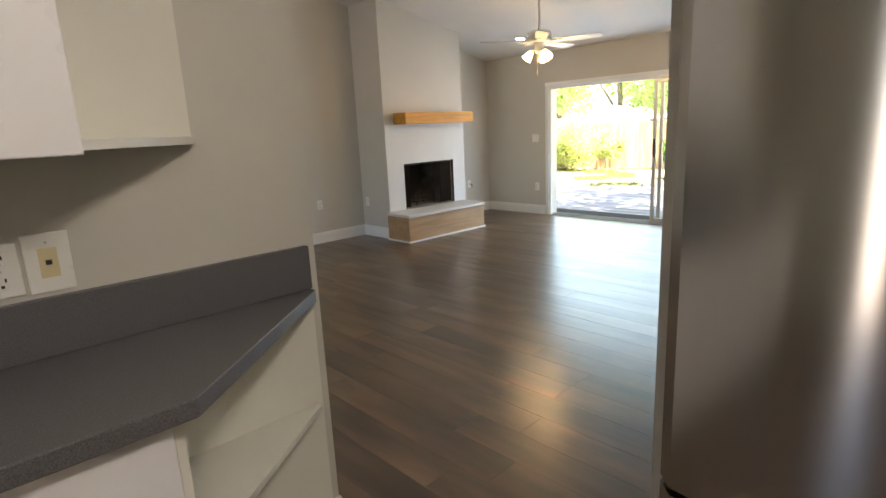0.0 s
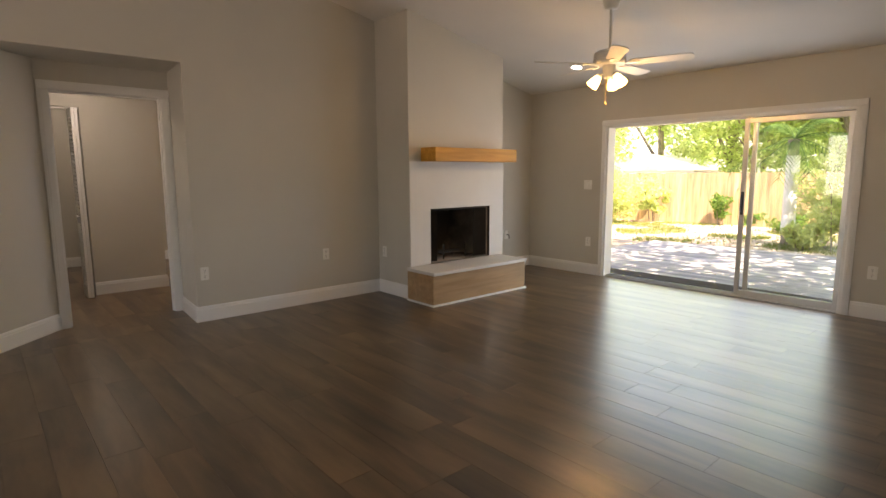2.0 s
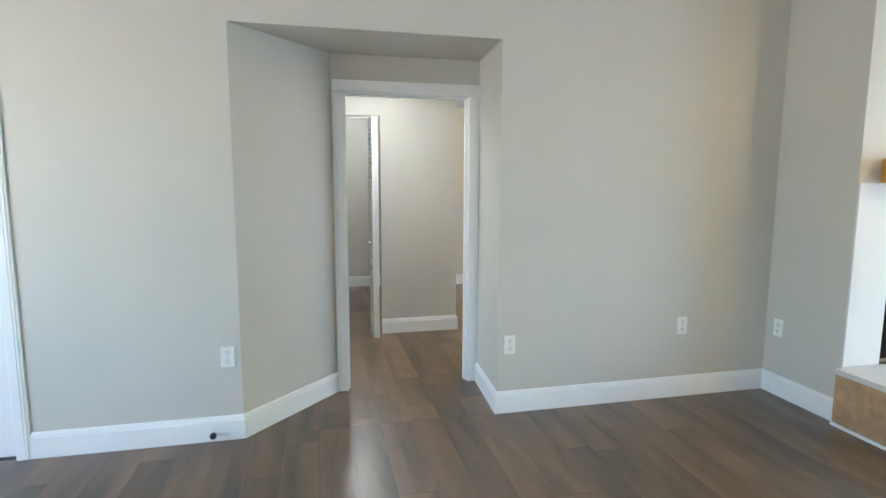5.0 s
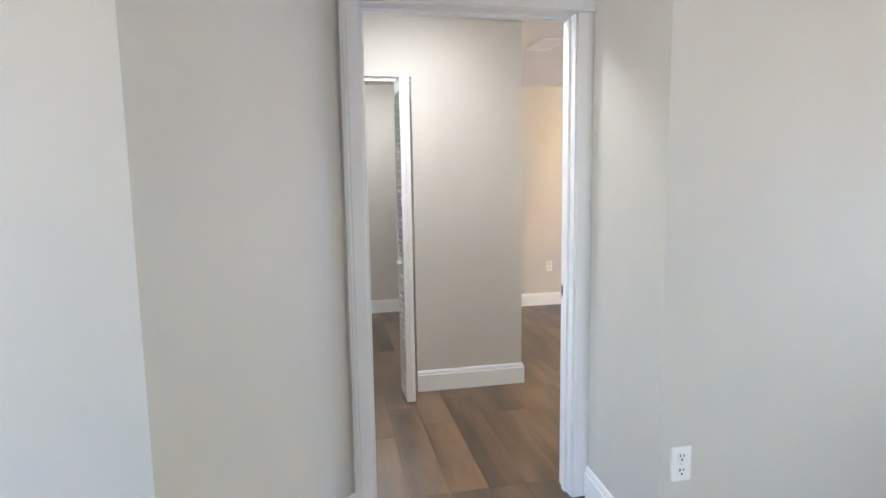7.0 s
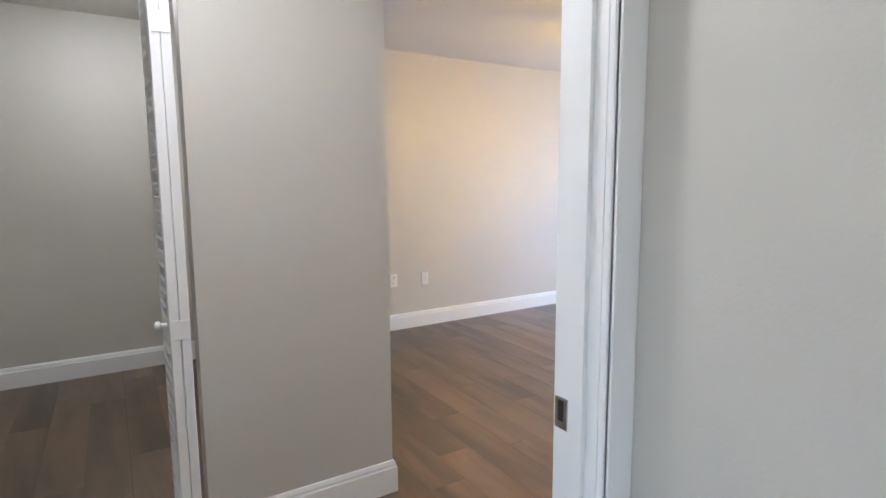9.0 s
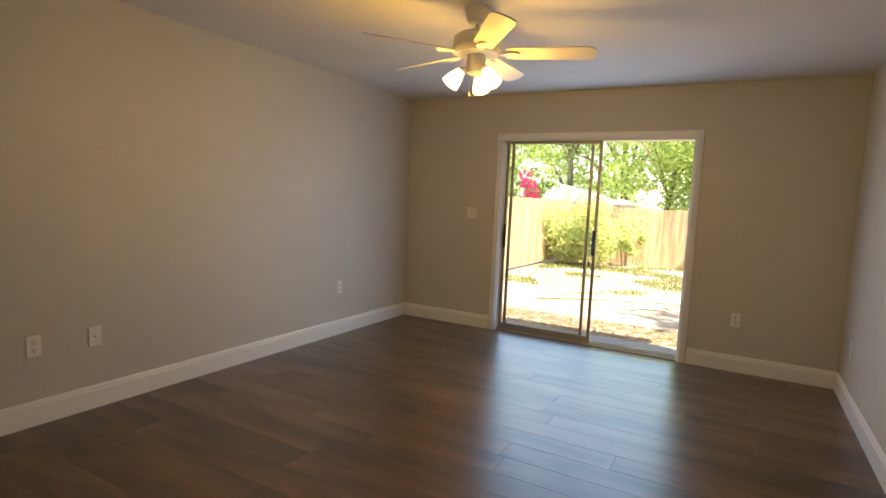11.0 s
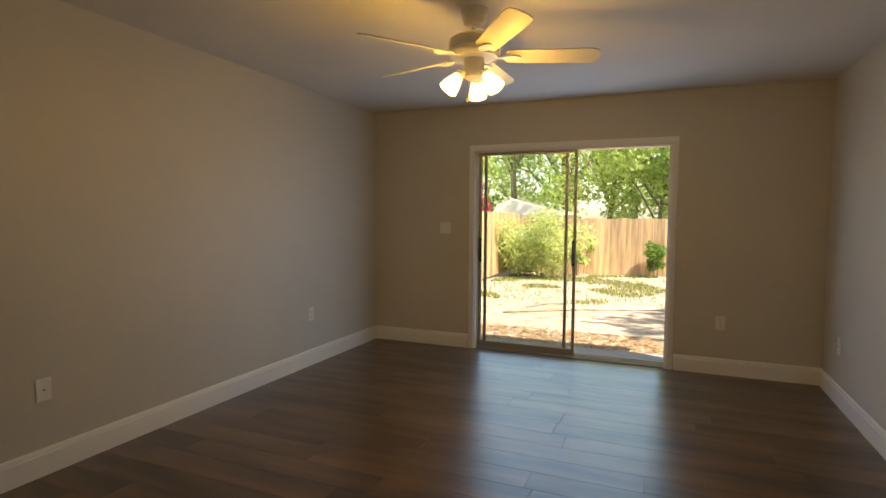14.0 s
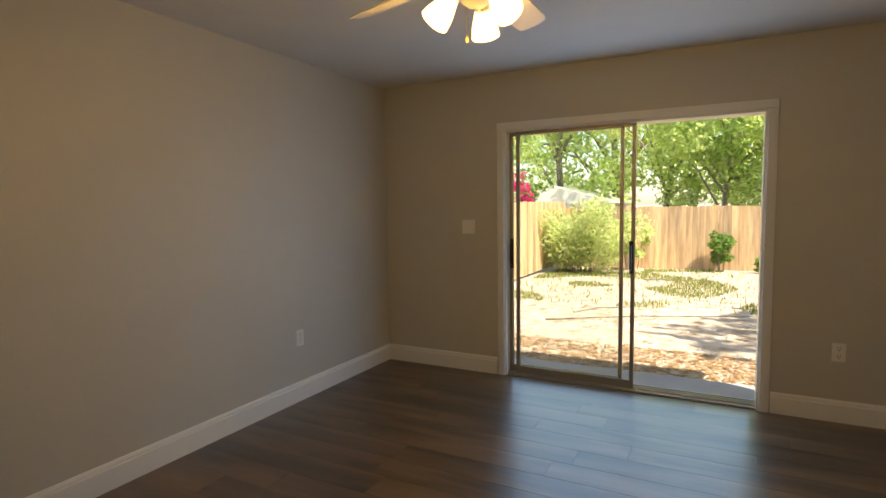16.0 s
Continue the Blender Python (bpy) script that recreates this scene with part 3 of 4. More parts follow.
# ---------------------------------------------------------------- sliding glass doors
def slider(name, x, y0, y1, top, panels, label, pulls, metal_finish, s=0.045, lin=0.028, rail=0.05):
    """Aluminium sliding door in the wall whose inner face is x. panels: (y0, y1, track); pulls: (y, track)."""
    ob = tagged(new(name), label, "sliding door", kind="structure")
    casing(ob, "y", y0, y1, top, x, -1, 0.062)
    part("door_frame", boxes((x - 0.004, y0, 0, x + 0.15, y0 + lin, top), (x - 0.004, y1 - lin, 0, x + 0.15, y1, top), (x - 0.004, y0 + lin, top - lin - 0.002, x + 0.15, y1 - lin, top), bevel=0.002), M_TRIM, ob, "white-painted frame lining")
    part("track", boxes((x + 0.01, y0 + lin, 0, x + 0.15, y1 - lin, 0.012), (x + 0.045, y0 + lin, 0.012, x + 0.050, y1 - lin, 0.026), (x + 0.085, y0 + lin, 0.012, x + 0.090, y1 - lin, 0.026), (x + 0.125, y0 + lin, 0.012, x + 0.130, y1 - lin, 0.026)), M_ALU, ob, "aluminium floor track")
    for a, b, k in panels:
        xa = x + 0.035 + 0.04 * k
        z0, z1 = 0.02, top - lin - 0.004
        p = part("panel_frame", boxes((xa, a, z0, xa + 0.028, a + s, z1), (xa, b - s, z0, xa + 0.028, b, z1), (xa, a + s, z0, xa + 0.028, b - s, z0 + 0.06), (xa, a + s, z1 - rail, xa + 0.028, b - s, z1), bevel=0.003), metal_finish, ob, "aluminium door panel frame")
        g = part("pane", boxes((xa + 0.011, a + s, z0 + 0.06, xa + 0.017, b - s, z1 - rail)), M_GLASS, p, "clear glass pane")
        g.visible_shadow = False
    for y, k in pulls:
        xa = x + 0.035 + 0.04 * k
        part("pull_handle", tube([(xa, y, 0.90), (xa - 0.028, y, 0.92), (xa - 0.032, y, 1.0), (xa - 0.028, y, 1.08), (xa, y, 1.10)], 0.008), M_BLACKMETAL, ob, "dark pull handle")
        part("latch_plate", boxes((xa - 0.004, y - 0.014, 0.88, xa + 0.001, y + 0.014, 1.12), bevel=0.0015), M_BLACKMETAL, ob)
    return ob


slider("sliding_door_1", XP, LS0, LS1, LST, [(LS0 + 0.03, -2.80, 0), (LS0 + 0.02, -2.87, 1)], "wide aluminium patio slider slid open beside a deck", [(-2.825, 0)], M_ALU)
slider("sliding_door_2", XB, BS0, BS1, BST, [(2.102, 3.015, 0), (2.19, BS1 - 0.012, 1)], "aluminium bedroom slider half open to the yard", [(2.127, 0), (3.065, 1)], M_ALUDARK, 0.028, 0.011, 0.022)

# ---------------------------------------------------------------- fireplace
FX0, FX1, FZ0, FZ1 = 2.254, 3.162, 0.352, 0.947
structure("wall_chimney", panel("x", CH_Y, 0, notched(CH_X0, CH_X1, ZTOP, (FX0, FX1, FZ1))), M_WALL, "greige chimney breast reaching the sloping ceiling", "chimney breast")
fp = thing("fireplace", (2.82, CH_Y, FZ0), "white plastered fireplace with an open sooty firebox", "fireplace")
off = Vector((-2.82, -CH_Y, -FZ0))


def fpart(name, bm, mat, label=""):
    bmesh.ops.translate(bm, vec=off, verts=bm.verts)
    return part(name, bm, mat, fp, label)


y = CH_Y
fpart("surround", panel("x", y - 0.014, y - 0.001, [(CH_X0 - 0.002, 1.45), (CH_X0 - 0.002, FZ0), (FX0, FZ0), (FX0, FZ1), (FX1, FZ1), (FX1, FZ0), (CH_X1 + 0.002, FZ0), (CH_X1 + 0.002, 1.45)]), M_PLASTER, "rough white plaster surround")
fpart("firebox_rim", boxes((FX0 - 0.002, y - 0.012, FZ0, FX0 + 0.006, y + 0.02, FZ1), (FX1 - 0.006, y - 0.012, FZ0, FX1 + 0.002, y + 0.02, FZ1), (FX0 + 0.006, y - 0.012, FZ1 - 0.008, FX1 - 0.006, y + 0.02, FZ1 + 0.002), bevel=0.002), M_SOOT, "black metal firebox rim")
fr = [(FX0 + 0.008, y + 0.02), (FX1 - 0.008, y + 0.02), (FX1 - 0.2, y + 0.5), (FX0 + 0.2, y + 0.5)]
for p, q, out in ((fr[1], fr[2], 0.01), (fr[3], fr[0], -0.01)):
    side = [p, q, (q[0] + out, q[1]), (p[0] + out, p[1])]
    fpart("firebox_side", prism(side, FZ0 + 0.004, FZ1 - 0.009), M_SOOTED, "smoke-stained firebrick side lining")
fpart("firebox_top", prism(fr, FZ1 - 0.008, FZ1 - 0.002), M_SOOT, "sooty black firebox top")
for xa, xb in ((FX0 + 0.03, FX0 + 0.13), (FX1 - 0.225, FX1 - 0.014)):
    n = int((xb - xa) / 0.0125)
    fold = [(xa + (xb - xa) * i / n, y + 0.034 + (0.016 if i % 2 else 0.0)) for i in range(n + 1)]
    fpart("mesh_curtain", prism(fold + [(a, c + 0.004) for a, c in fold[::-1]], FZ0 + 0.012, FZ1 - 0.03), M_SOOT, "gathered dark wire mesh curtain")
fpart("curtain_rod", tube([(FX0 + 0.008, y + 0.044, FZ1 - 0.026), (FX1 - 0.008, y + 0.044, FZ1 - 0.026)], 0.005), M_SOOT)
bm = boxes((FX0 + 0.2, y + 0.485, FZ0 + 0.004, FX1 - 0.2, y + 0.499, FZ1 - 0.006))
fpart("firebox_back", bm, M_SOOTED, "smoke-stained firebrick back")
fpart("firebox_floor", prism([(a, b) for a, b in fr], FZ0 - 0.001, FZ0 + 0.003), M_ASH, "ash-grey firebox floor")

gr = thing("log_grate", (2.74, CH_Y + 0.26, FZ0 + 0.003), "dark iron log grate inside the firebox", "grate")
for x in (-0.17, 0.17):
    part("andiron", tube([(x, -0.12, 0), (x, -0.12, 0.17)], 0.009), M_SOOT, gr)
    part("foot", tube([(x, -0.12, 0.05), (x, 0.12, 0.05), (x, 0.12, 0.0)], 0.008), M_SOOT, gr)
for k in range(5):
    yy = -0.09 + 0.045 * k
    part("bar", tube([(-0.19, yy, 0.065), (0.19, yy, 0.065)], 0.006), M_SOOT, gr)

HX0, HX1, HY = 1.931, 3.314, -1.011
he = thing("hearth", (2.7, CH_Y, 0), "raised hearth of oak panels under a white stone slab", "hearth")
hoff = Vector((-2.7, -CH_Y, 0))
for nm, bm, mt, lb in (
        ("front_panel", boxes((HX0 + 0.012, HY, 0.02, HX1 - 0.012, HY + 0.02, 0.315), bevel=0.001), M_OAKPLY, "light oak veneer panel"),
        ("side_panel", boxes((HX0, HY, 0.02, HX0 + 0.012, CH_Y - 0.017, 0.315), bevel=0.001), M_OAKPLY, "light oak veneer panel"),
        ("side_panel", boxes((HX1 - 0.012, HY, 0.02, HX1, CH_Y - 0.017, 0.315), bevel=0.001), M_OAKPLY, "light oak veneer panel"),
        ("slab", boxes((HX0 - 0.006, HY - 0.022, 0.315, HX1 + 0.012, CH_Y - 0.015, 0.35), bevel=0.004), M_SLAB, "pale rough stone slab"),
        ("base_trim", boxes((HX0 - 0.012, HY - 0.014, 0, HX1 + 0.012, HY, 0.02), (HX0 - 0.012, HY, 0, HX0, CH_Y - 0.017, 0.02), (HX1, HY, 0, HX1 + 0.012, CH_Y - 0.017, 0.02), bevel=0.002), M_TRIM, "white quarter-round trim")):
    bmesh.ops.translate(bm, vec=hoff, verts=bm.verts)
    part(nm, bm, mt, he, lb)

mt = thing("mantel_shelf", (2.757, CH_Y, 1.45), "thick honey-coloured oak beam mantel on the chimney breast", "mantel")
part("beam", boxes((-0.618, -0.238, 0, 0.618, -0.0, 0.142), bevel=0.005), M_OAK, mt)

# wall plates of the living room
outlet((-1.577, 0, 0.48), -90)
outlet((0.079, 0, 0.439), -90)
outlet((1.306, 0, 0.493), -90)
outlet((CH_X0, -0.11, 0.465), 180)
outlet((4.093, 0, 0.478), -90, "cable_plate", "white cable plate with a short black lead")
outlet((XP, -0.962, 1.168), 180, "double_switch", "white double rocker switch beside the slider")
outlet((XP, -0.99, 0.43), 180)
outlet((XP, -3.972, 0.42), 180)
ld = thing("cable_lead", (4.093, -0.014, 0.478), "short black cable end hanging from the wall plate", "cable")
part("lead", tube([(0, 0.0, 0), (0.0, -0.035, 0.004), (0.004, -0.05, -0.02), (0.0, -0.045, -0.05)], 0.005), M_BLACKMETAL, ld, smooth=True)
ds = thing("door_stop", (-1.67, -0.016, 0.045), "small black spring door stop on the skirting", "door stop")
part("spring", tube([(0, 0, 0), (0.01, -0.05, 0.012)], 0.009), M_BLACKMETAL, ds)
part("tip", lathe([(0.017, -0.004), (0.018, 0.010), (0.013, 0.018)], 14, (0.01, -0.05, 0.012), pose(0, 0, 0, 90, 0, 0)), M_BLACKMETAL, ds, smooth=True)


# ---------------------------------------------------------------- ceiling fans
def ceiling_fan(name, at, ceiling_z, turn, label, shades, chains, power=9.0, chain=0.21, pitch=14, tone=(1.0, 0.66, 0.24)):
    """Five-blade fan; at: the middle of the motor's underside."""
    ob = thing(name, at, label, "ceiling fan")
    h = ceiling_z - at[2]
    part("canopy", lathe([(0.022, h - 0.088), (0.05, h - 0.082), (0.058, h - 0.072), (0.072, h - 0.02), (0.075, h + 0.01)], 28), M_FANWHITE, ob, smooth=True)
    part("downrod", lathe([(0.0125, 0.10), (0.0125, h - 0.06)], 14), M_FANWHITE, ob, smooth=True)
    part("motor_housing", lathe([(0.03, -0.004), (0.125, 0.0), (0.138, 0.015), (0.14, 0.03), (0.132, 0.045), (0.135, 0.055), (0.13, 0.095), (0.10, 0.115), (0.03, 0.122)], 36), M_FANWHITE, ob, smooth=True)
    part("switch_housing", lathe([(0.03, -0.115), (0.05, -0.10), (0.056, -0.06), (0.054, -0.004)], 28), M_FANWHITE, ob, smooth=True)
    for k in range(5):
        m = pose(0, 0, 0.004, 0, 0, turn + 72 * k)
        half = [(0.10, 0.013), (0.135, 0.012), (0.155, 0.026), (0.185, 0.038), (0.215, 0.036), (0.24, 0.022), (0.25, 0.0)]
        bm = prism([(a, -b) for a, b in half] + half[-2::-1], -0.0045, 0.001, 0.0012)
        iron = part("blade_iron", bm, M_FANWHITE, ob, m=m)
        bmesh_b = bmesh.new()
        outline = [(0.17, -0.045), (0.19, -0.055), (0.60, -0.066), (0.645, -0.058), (0.66, -0.03), (0.66, 0.03), (0.645, 0.058), (0.60, 0.066), (0.19, 0.055), (0.17, 0.045)]
        lo = [bmesh_b.verts.new((a, b, 0)) for a, b in outline]
        hi = [bmesh_b.verts.new((a, b, 0.006)) for a, b in outline]
        bmesh_b.faces.new(lo[::-1])
        bmesh_b.faces.new(hi)
        for i in range(len(lo)):
            j = (i + 1) % len(lo)
            bmesh_b.faces.new((lo[i], lo[j], hi[j], hi[i]))
        part("blade", bmesh_b, M_BLADE, ob, m=m @ pose(0, 0, 0.002, -pitch, 0, 0))
    for k, a in enumerate(shades):
        m = pose(0, 0, -0.085, 0, 0, a)
        arm = part("lamp_arm", tube([(0.03, 0, 0.0), (0.065, 0, 0.005), (0.085, 0, -0.012)], 0.011), M_FANWHITE, ob, m=m)
        mm = m @ pose(0.08, 0, -0.006, 0, 180 - 38, 0)
        part("socket_cup", lathe([(0.024, -0.01), (0.026, 0.02)], 18), M_FANWHITE, ob, smooth=True, m=mm)
        sh = part("shade", lathe([(0.026, 0.010), (0.031, 0.025), (0.040, 0.05), (0.048, 0.08), (0.051, 0.105), (0.049, 0.1055), (0.045, 0.08), (0.037, 0.05), (0.028, 0.025)], 24, cap=False), M_SHADE, ob, "frosted bell glass shade, lit", smooth=True, m=mm)
        part("bulb", lathe([(0.012, 0.02), (0.02, 0.045), (0.023, 0.062), (0.018, 0.08), (0.004, 0.086)], 16), M_BULB, ob, "lit warm bulb", smooth=True, m=mm)
        w = pose(*at) @ mm @ pose(0, 0, 0.15)
        lamp("fan_lamp", "POINT", Matrix.Translation(w.translation), power, tone, size=0.05)
    for k in range(chains):
        a = 1.2 + 2.1 * k
        cx, cy = 0.045 * math.cos(a), 0.045 * math.sin(a)
        part("pull_chain", tube([(cx, cy, -0.09), (cx, cy, -0.09 - chain - 0.02 * k)], 0.0016, 6), M_BRASS, ob, "thin brass pull chain")
        part("chain_fob", lathe([(0.002, 0.0), (0.006, 0.008), (0.005, 0.02), (0.002, 0.026)], 10, (cx, cy, -0.116 - chain - 0.02 * k)), M_BRASS, ob, smooth=True)
    return ob


ceiling_fan("ceiling_fan", (2.785, -2.362, 2.238), vault(2.785), 3, "white five-blade ceiling fan on a long rod, lamps lit", (137, 257, 17), 2, power=1.2, pitch=13, tone=(1.0, 0.64, 0.25))
ceiling_fan("ceiling_fan", (2.755, 2.288, 2.185), ZC, 1, "white five-blade ceiling fan close to the ceiling, lamps lit", (130, 250, 10), 1, power=3.2, chain=0.11, pitch=17, tone=(1.0, 0.58, 0.10))


def downlight(at):
    ob = thing("recessed_light", at, "round recessed ceiling light, lit", "ceiling light")
    tilt = pose(0, 0, 0, 0, math.degrees(math.atan(SLOPE)) if at[2] > ZC + 0.05 else 0, 0)
    part("trim_ring", lathe([(0.058, -0.004), (0.085, -0.006), (0.09, 0.002), (0.058, 0.002)], 28, m=tilt, cap=False), M_TRIM, ob, smooth=True)
    part("lens", lathe([(0.057, -0.002), (0.057, 0.002)], 28, m=tilt), M_LED, ob)


downlight((3.966, -1.186, vault(3.966) - 0.004))
cl = thing("closet_light", (-0.735, 3.43, ZC), "round flush closet ceiling light, lit", "ceiling light")
part("base", lathe([(0.13, -0.02), (0.135, 0.0)], 32), M_TRIM, cl, smooth=True)
part("diffuser", lathe([(0.06, -0.055), (0.10, -0.05), (0.125, -0.03), (0.126, -0.019)], 32), M_LED, cl, "glowing white diffuser", smooth=True)
lamp("closet_lamp", "POINT", Matrix.Translation((-0.735, 3.43, ZC - 0.12)), 0.6, (1.0, 0.95, 0.88), size=0.08)
# assumed fitting, never in view: added with its lamp to brighten the closet pier
vl = thing("vestibule_fill_light", (-0.55, 1.15, ZC), "unseen round flush ceiling light, added to brighten the vestibule", "ceiling light")
part("base", lathe([(0.13, -0.02), (0.135, 0.0)], 32), M_TRIM, vl, smooth=True)
part("diffuser", lathe([(0.06, -0.055), (0.10, -0.05), (0.125, -0.03), (0.126, -0.019)], 32), M_LED, vl, "glowing white diffuser", smooth=True)
lamp("vestibule_fill", "AREA", look((-0.55, 1.15, ZC - 0.06), (-0.55, 1.15, 0), 0), 0.5, (1.0, 0.93, 0.84), size=(0.24, 0.24))
kl = thing("kitchen_light", (-1.9, -6.5, 2.42), "flush kitchen ceiling light, lit", "ceiling light")
part("rod", lathe([(0.012, 0.0), (0.012, vault(-1.9) - 2.42)], 12), M_TRIM, kl)
part("diffuser", lathe([(0.10, -0.06), (0.16, -0.045), (0.18, -0.01), (0.18, 0.0)], 32), M_LED, kl, "glowing white diffuser", smooth=True)
for lx in (-2.05, -1.75):
    lamp("kitchen_lamp", "POINT", Matrix.Translation((lx, -6.5, 2.27)), 1.8, (1.0, 0.9, 0.76), size=0.05)

# ---------------------------------------------------------------- bedroom and closet
for p in ((1.383, YN, 0.45), (3.947, YN, 0.46)):
    outlet(p, -90)
outlet((1.703, YN, 0.443), -90, "cable_plate", "white cable plate on the bedroom wall")
outlet((XB, 0.871, 0.446), 180)
outlet((XB, 3.419, 1.221), 180, "double_switch", "white double rocker switch beside the slider")
outlet((4.664, YBR, 0.42), 90, "cable_plate", "white cable plate low on the wall")
outlet((2.589, YBR, 0.36), 90)
vt = thing("ceiling_vent", (0.64, 2.55, ZC), "white louvred air vent in the bedroom ceiling", "vent")
part("frame", boxes((-0.10, -0.18, -0.008, 0.10, -0.155, 0), (-0.10, 0.155, -0.008, 0.10, 0.18, 0), (-0.10, -0.155, -0.008, -0.08, 0.155, 0), (0.08, -0.155, -0.008, 0.10, 0.155, 0), bevel=0.002), M_TRIM, vt)
for k in range(9):
    part("slat", boxes((-0.08, -0.001, -0.010, 0.08, 0.001, 0.010)), M_TRIM, vt, m=pose(0, -0.14 + 0.035 * k, -0.006, 35, 0, 0))
part("backing", boxes((-0.08, -0.155, -0.001, 0.08, 0.155, 0.001)), M_DARK, vt, m=pose(0, 0, -0.0015))

bf = thing("bifold_door", (-0.549, PIER_Y + 0.045, 0.012), "white louvred folding closet door, folded open", "closet door")


def bifold_leaf(m, label=""):
    """A louvred leaf 0.24 wide along -y, 0.03 thick along x."""
    H, W, T, s = 2.006, 0.242, 0.028, 0.036
    st = part("stile", boxes((-T / 2, -s, 0, T / 2, 0, H), bevel=0.003), M_TRIM, bf, m=m)
    part("stile", boxes((-T / 2, -W, 0, T / 2, -W + s, H), bevel=0.003), M_TRIM, bf, m=m)
    for z0, z1 in ((0, 0.13), (0.80, 0.90), (H - 0.09, H)):
        part("rail", boxes((-T / 2, -W + s, z0, T / 2, -s, z1), bevel=0.003), M_TRIM, bf, m=m)
    for z0, z1 in ((0.13, 0.80), (0.90, H - 0.09)):
        n = int((z1 - z0) / 0.042)
        for k in range(n):
            zz = z0 + (k + 0.5) * (z1 - z0) / n
            part("slat", boxes((-0.019, -W + s, -0.003, 0.019, -s, 0.003)), M_TRIM, bf, m=m @ pose(0, 0, zz, 0, 40, 0))


bifold_leaf(pose(-0.006, -0.002, 0, 0, 0, -0.5))
bifold_leaf(pose(-0.042, -0.002, 0, 0, 0, 1.2))
part("knob", lathe([(0.006, 0), (0.006, 0.015), (0.014, 0.022), (0.012, 0.032), (0.004, 0.035)], 16), M_TRIM, bf, "small white knob", True, m=pose(-0.055, -0.215, 0.885, 0, -90, 0))
part("folding_hinge", boxes((-0.045, -0.2475, 0.84, 0.004, -0.2445, 0.90), bevel=0.001), M_PLASTIC, bf, "white-painted hinge plate")
part("folding_hinge", boxes((-0.045, -0.2475, 0.20, 0.004, -0.2445, 0.26), bevel=0.001), M_PLASTIC, bf, "white-painted hinge plate")
part("folding_hinge", boxes((-0.045, -0.2475, 1.74, 0.004, -0.2445, 1.80), bevel=0.001), M_PLASTIC, bf, "white-painted hinge plate")
structure("trim_closet_track", boxes((CL_X0, PIER_Y + 0.03, CL_TOP - 0.022, CL_X1, PIER_Y + 0.06, CL_TOP)), M_ALU, "aluminium folding door track", "track")

# ---------------------------------------------------------------- kitchen desk and refrigerator
KZ = 0.905
dk = thing("desk_unit", (DESK_X, DESK_Y, 0), "cream built-in kitchen desk with open end shelves", "desk")
cy = -0.487          # front edge relative to the wall face
part("carcass", boxes((-2.4, -0.43, 0.09, -0.585, -0.004, KZ - 0.042)), M_CAB, dk)
part("plinth", boxes((-2.4, -0.37, 0, -0.605, -0.004, 0.09)), M_CAB, dk)
for k in range(3):
    dr = part("cabinet_door", boxes((-0.585 - 0.46 * (k + 1) + 0.003, -0.45, 0.10, -0.585 - 0.46 * k - 0.003, -0.431, KZ - 0.052), bevel=0.003), M_CABDOOR, dk, "white flat cabinet door")
part("end_panel", boxes((-0.583, -0.43, 0.0, -0.565, -0.004, KZ - 0.042)), M_CAB, dk)
part("back_panel", boxes((-0.565, -0.012, 0.0, -0.03, -0.002, KZ - 0.042)), M_CAB, dk)
for z in (0.12, 0.50):
    part("shelf", prism([(-0.564, -0.41), (-0.045, -0.03), (-0.045, -0.013), (-0.564, -0.013)], z, z + 0.02, 0.001), M_CAB, dk)
ct = thing("desk_counter", (DESK_X, DESK_Y, KZ - 0.04), "dark grey speckled laminate counter with a clipped corner", "counter")
part("worktop", prism([(-2.45, -0.004), (-0.035, -0.004), (-0.035, -0.045), (-0.55, cy), (-2.45, cy)], 0, 0.04, 0.003), M_COUNTER, ct)
part("backsplash", boxes((-2.45, -0.024, 0.041, -0.032, -0.002, 0.175), bevel=0.002), M_COUNTER, ct)
up = thing("wall_cabinet", (DESK_X, DESK_Y, 1.36), "white wall cabinet with open corner end shelves", "cabinet")
part("body", boxes((-1.9, -0.29, 0, -0.624, -0.004, 0.80)), M_CAB, up)
part("cabinet_door", boxes((-1.13, -0.312, -0.008, -0.621, -0.291, 0.80), bevel=0.003), M_CABDOOR, up, "white flat cabinet door")
part("cabinet_door", boxes((-1.63, -0.312, -0.008, -1.134, -0.291, 0.80), bevel=0.003), M_CABDOOR, up, "white flat cabinet door")
for z in (0.0, 0.39, 0.78):
    part("shelf", prism([(-0.623, -0.29), (-0.325, -0.03), (-0.325, -0.004), (-0.623, -0.004)], z, z + 0.02, 0.0015), M_CAB, up)
part("back_panel", boxes((-0.623, -0.010, 0.02, -0.325, -0.004, 0.78)), M_CAB, up)
outlet((-2.12, DESK_Y, 1.117), -90, "phone_jack", "white wall plate with a yellowed phone jack")
outlet((-2.208, DESK_Y, 1.113), -90)

FRX, FRY = -1.36, -5.645
fg = thing("refrigerator", (FRX, FRY, 0), "brushed stainless steel refrigerator with a bottom freezer drawer", "refrigerator")
part("cabinet", boxes((0.075, -0.90, 0.03, 0.78, 0.0, 1.76), bevel=0.006), M_DARK, fg, "dark grey refrigerator case")


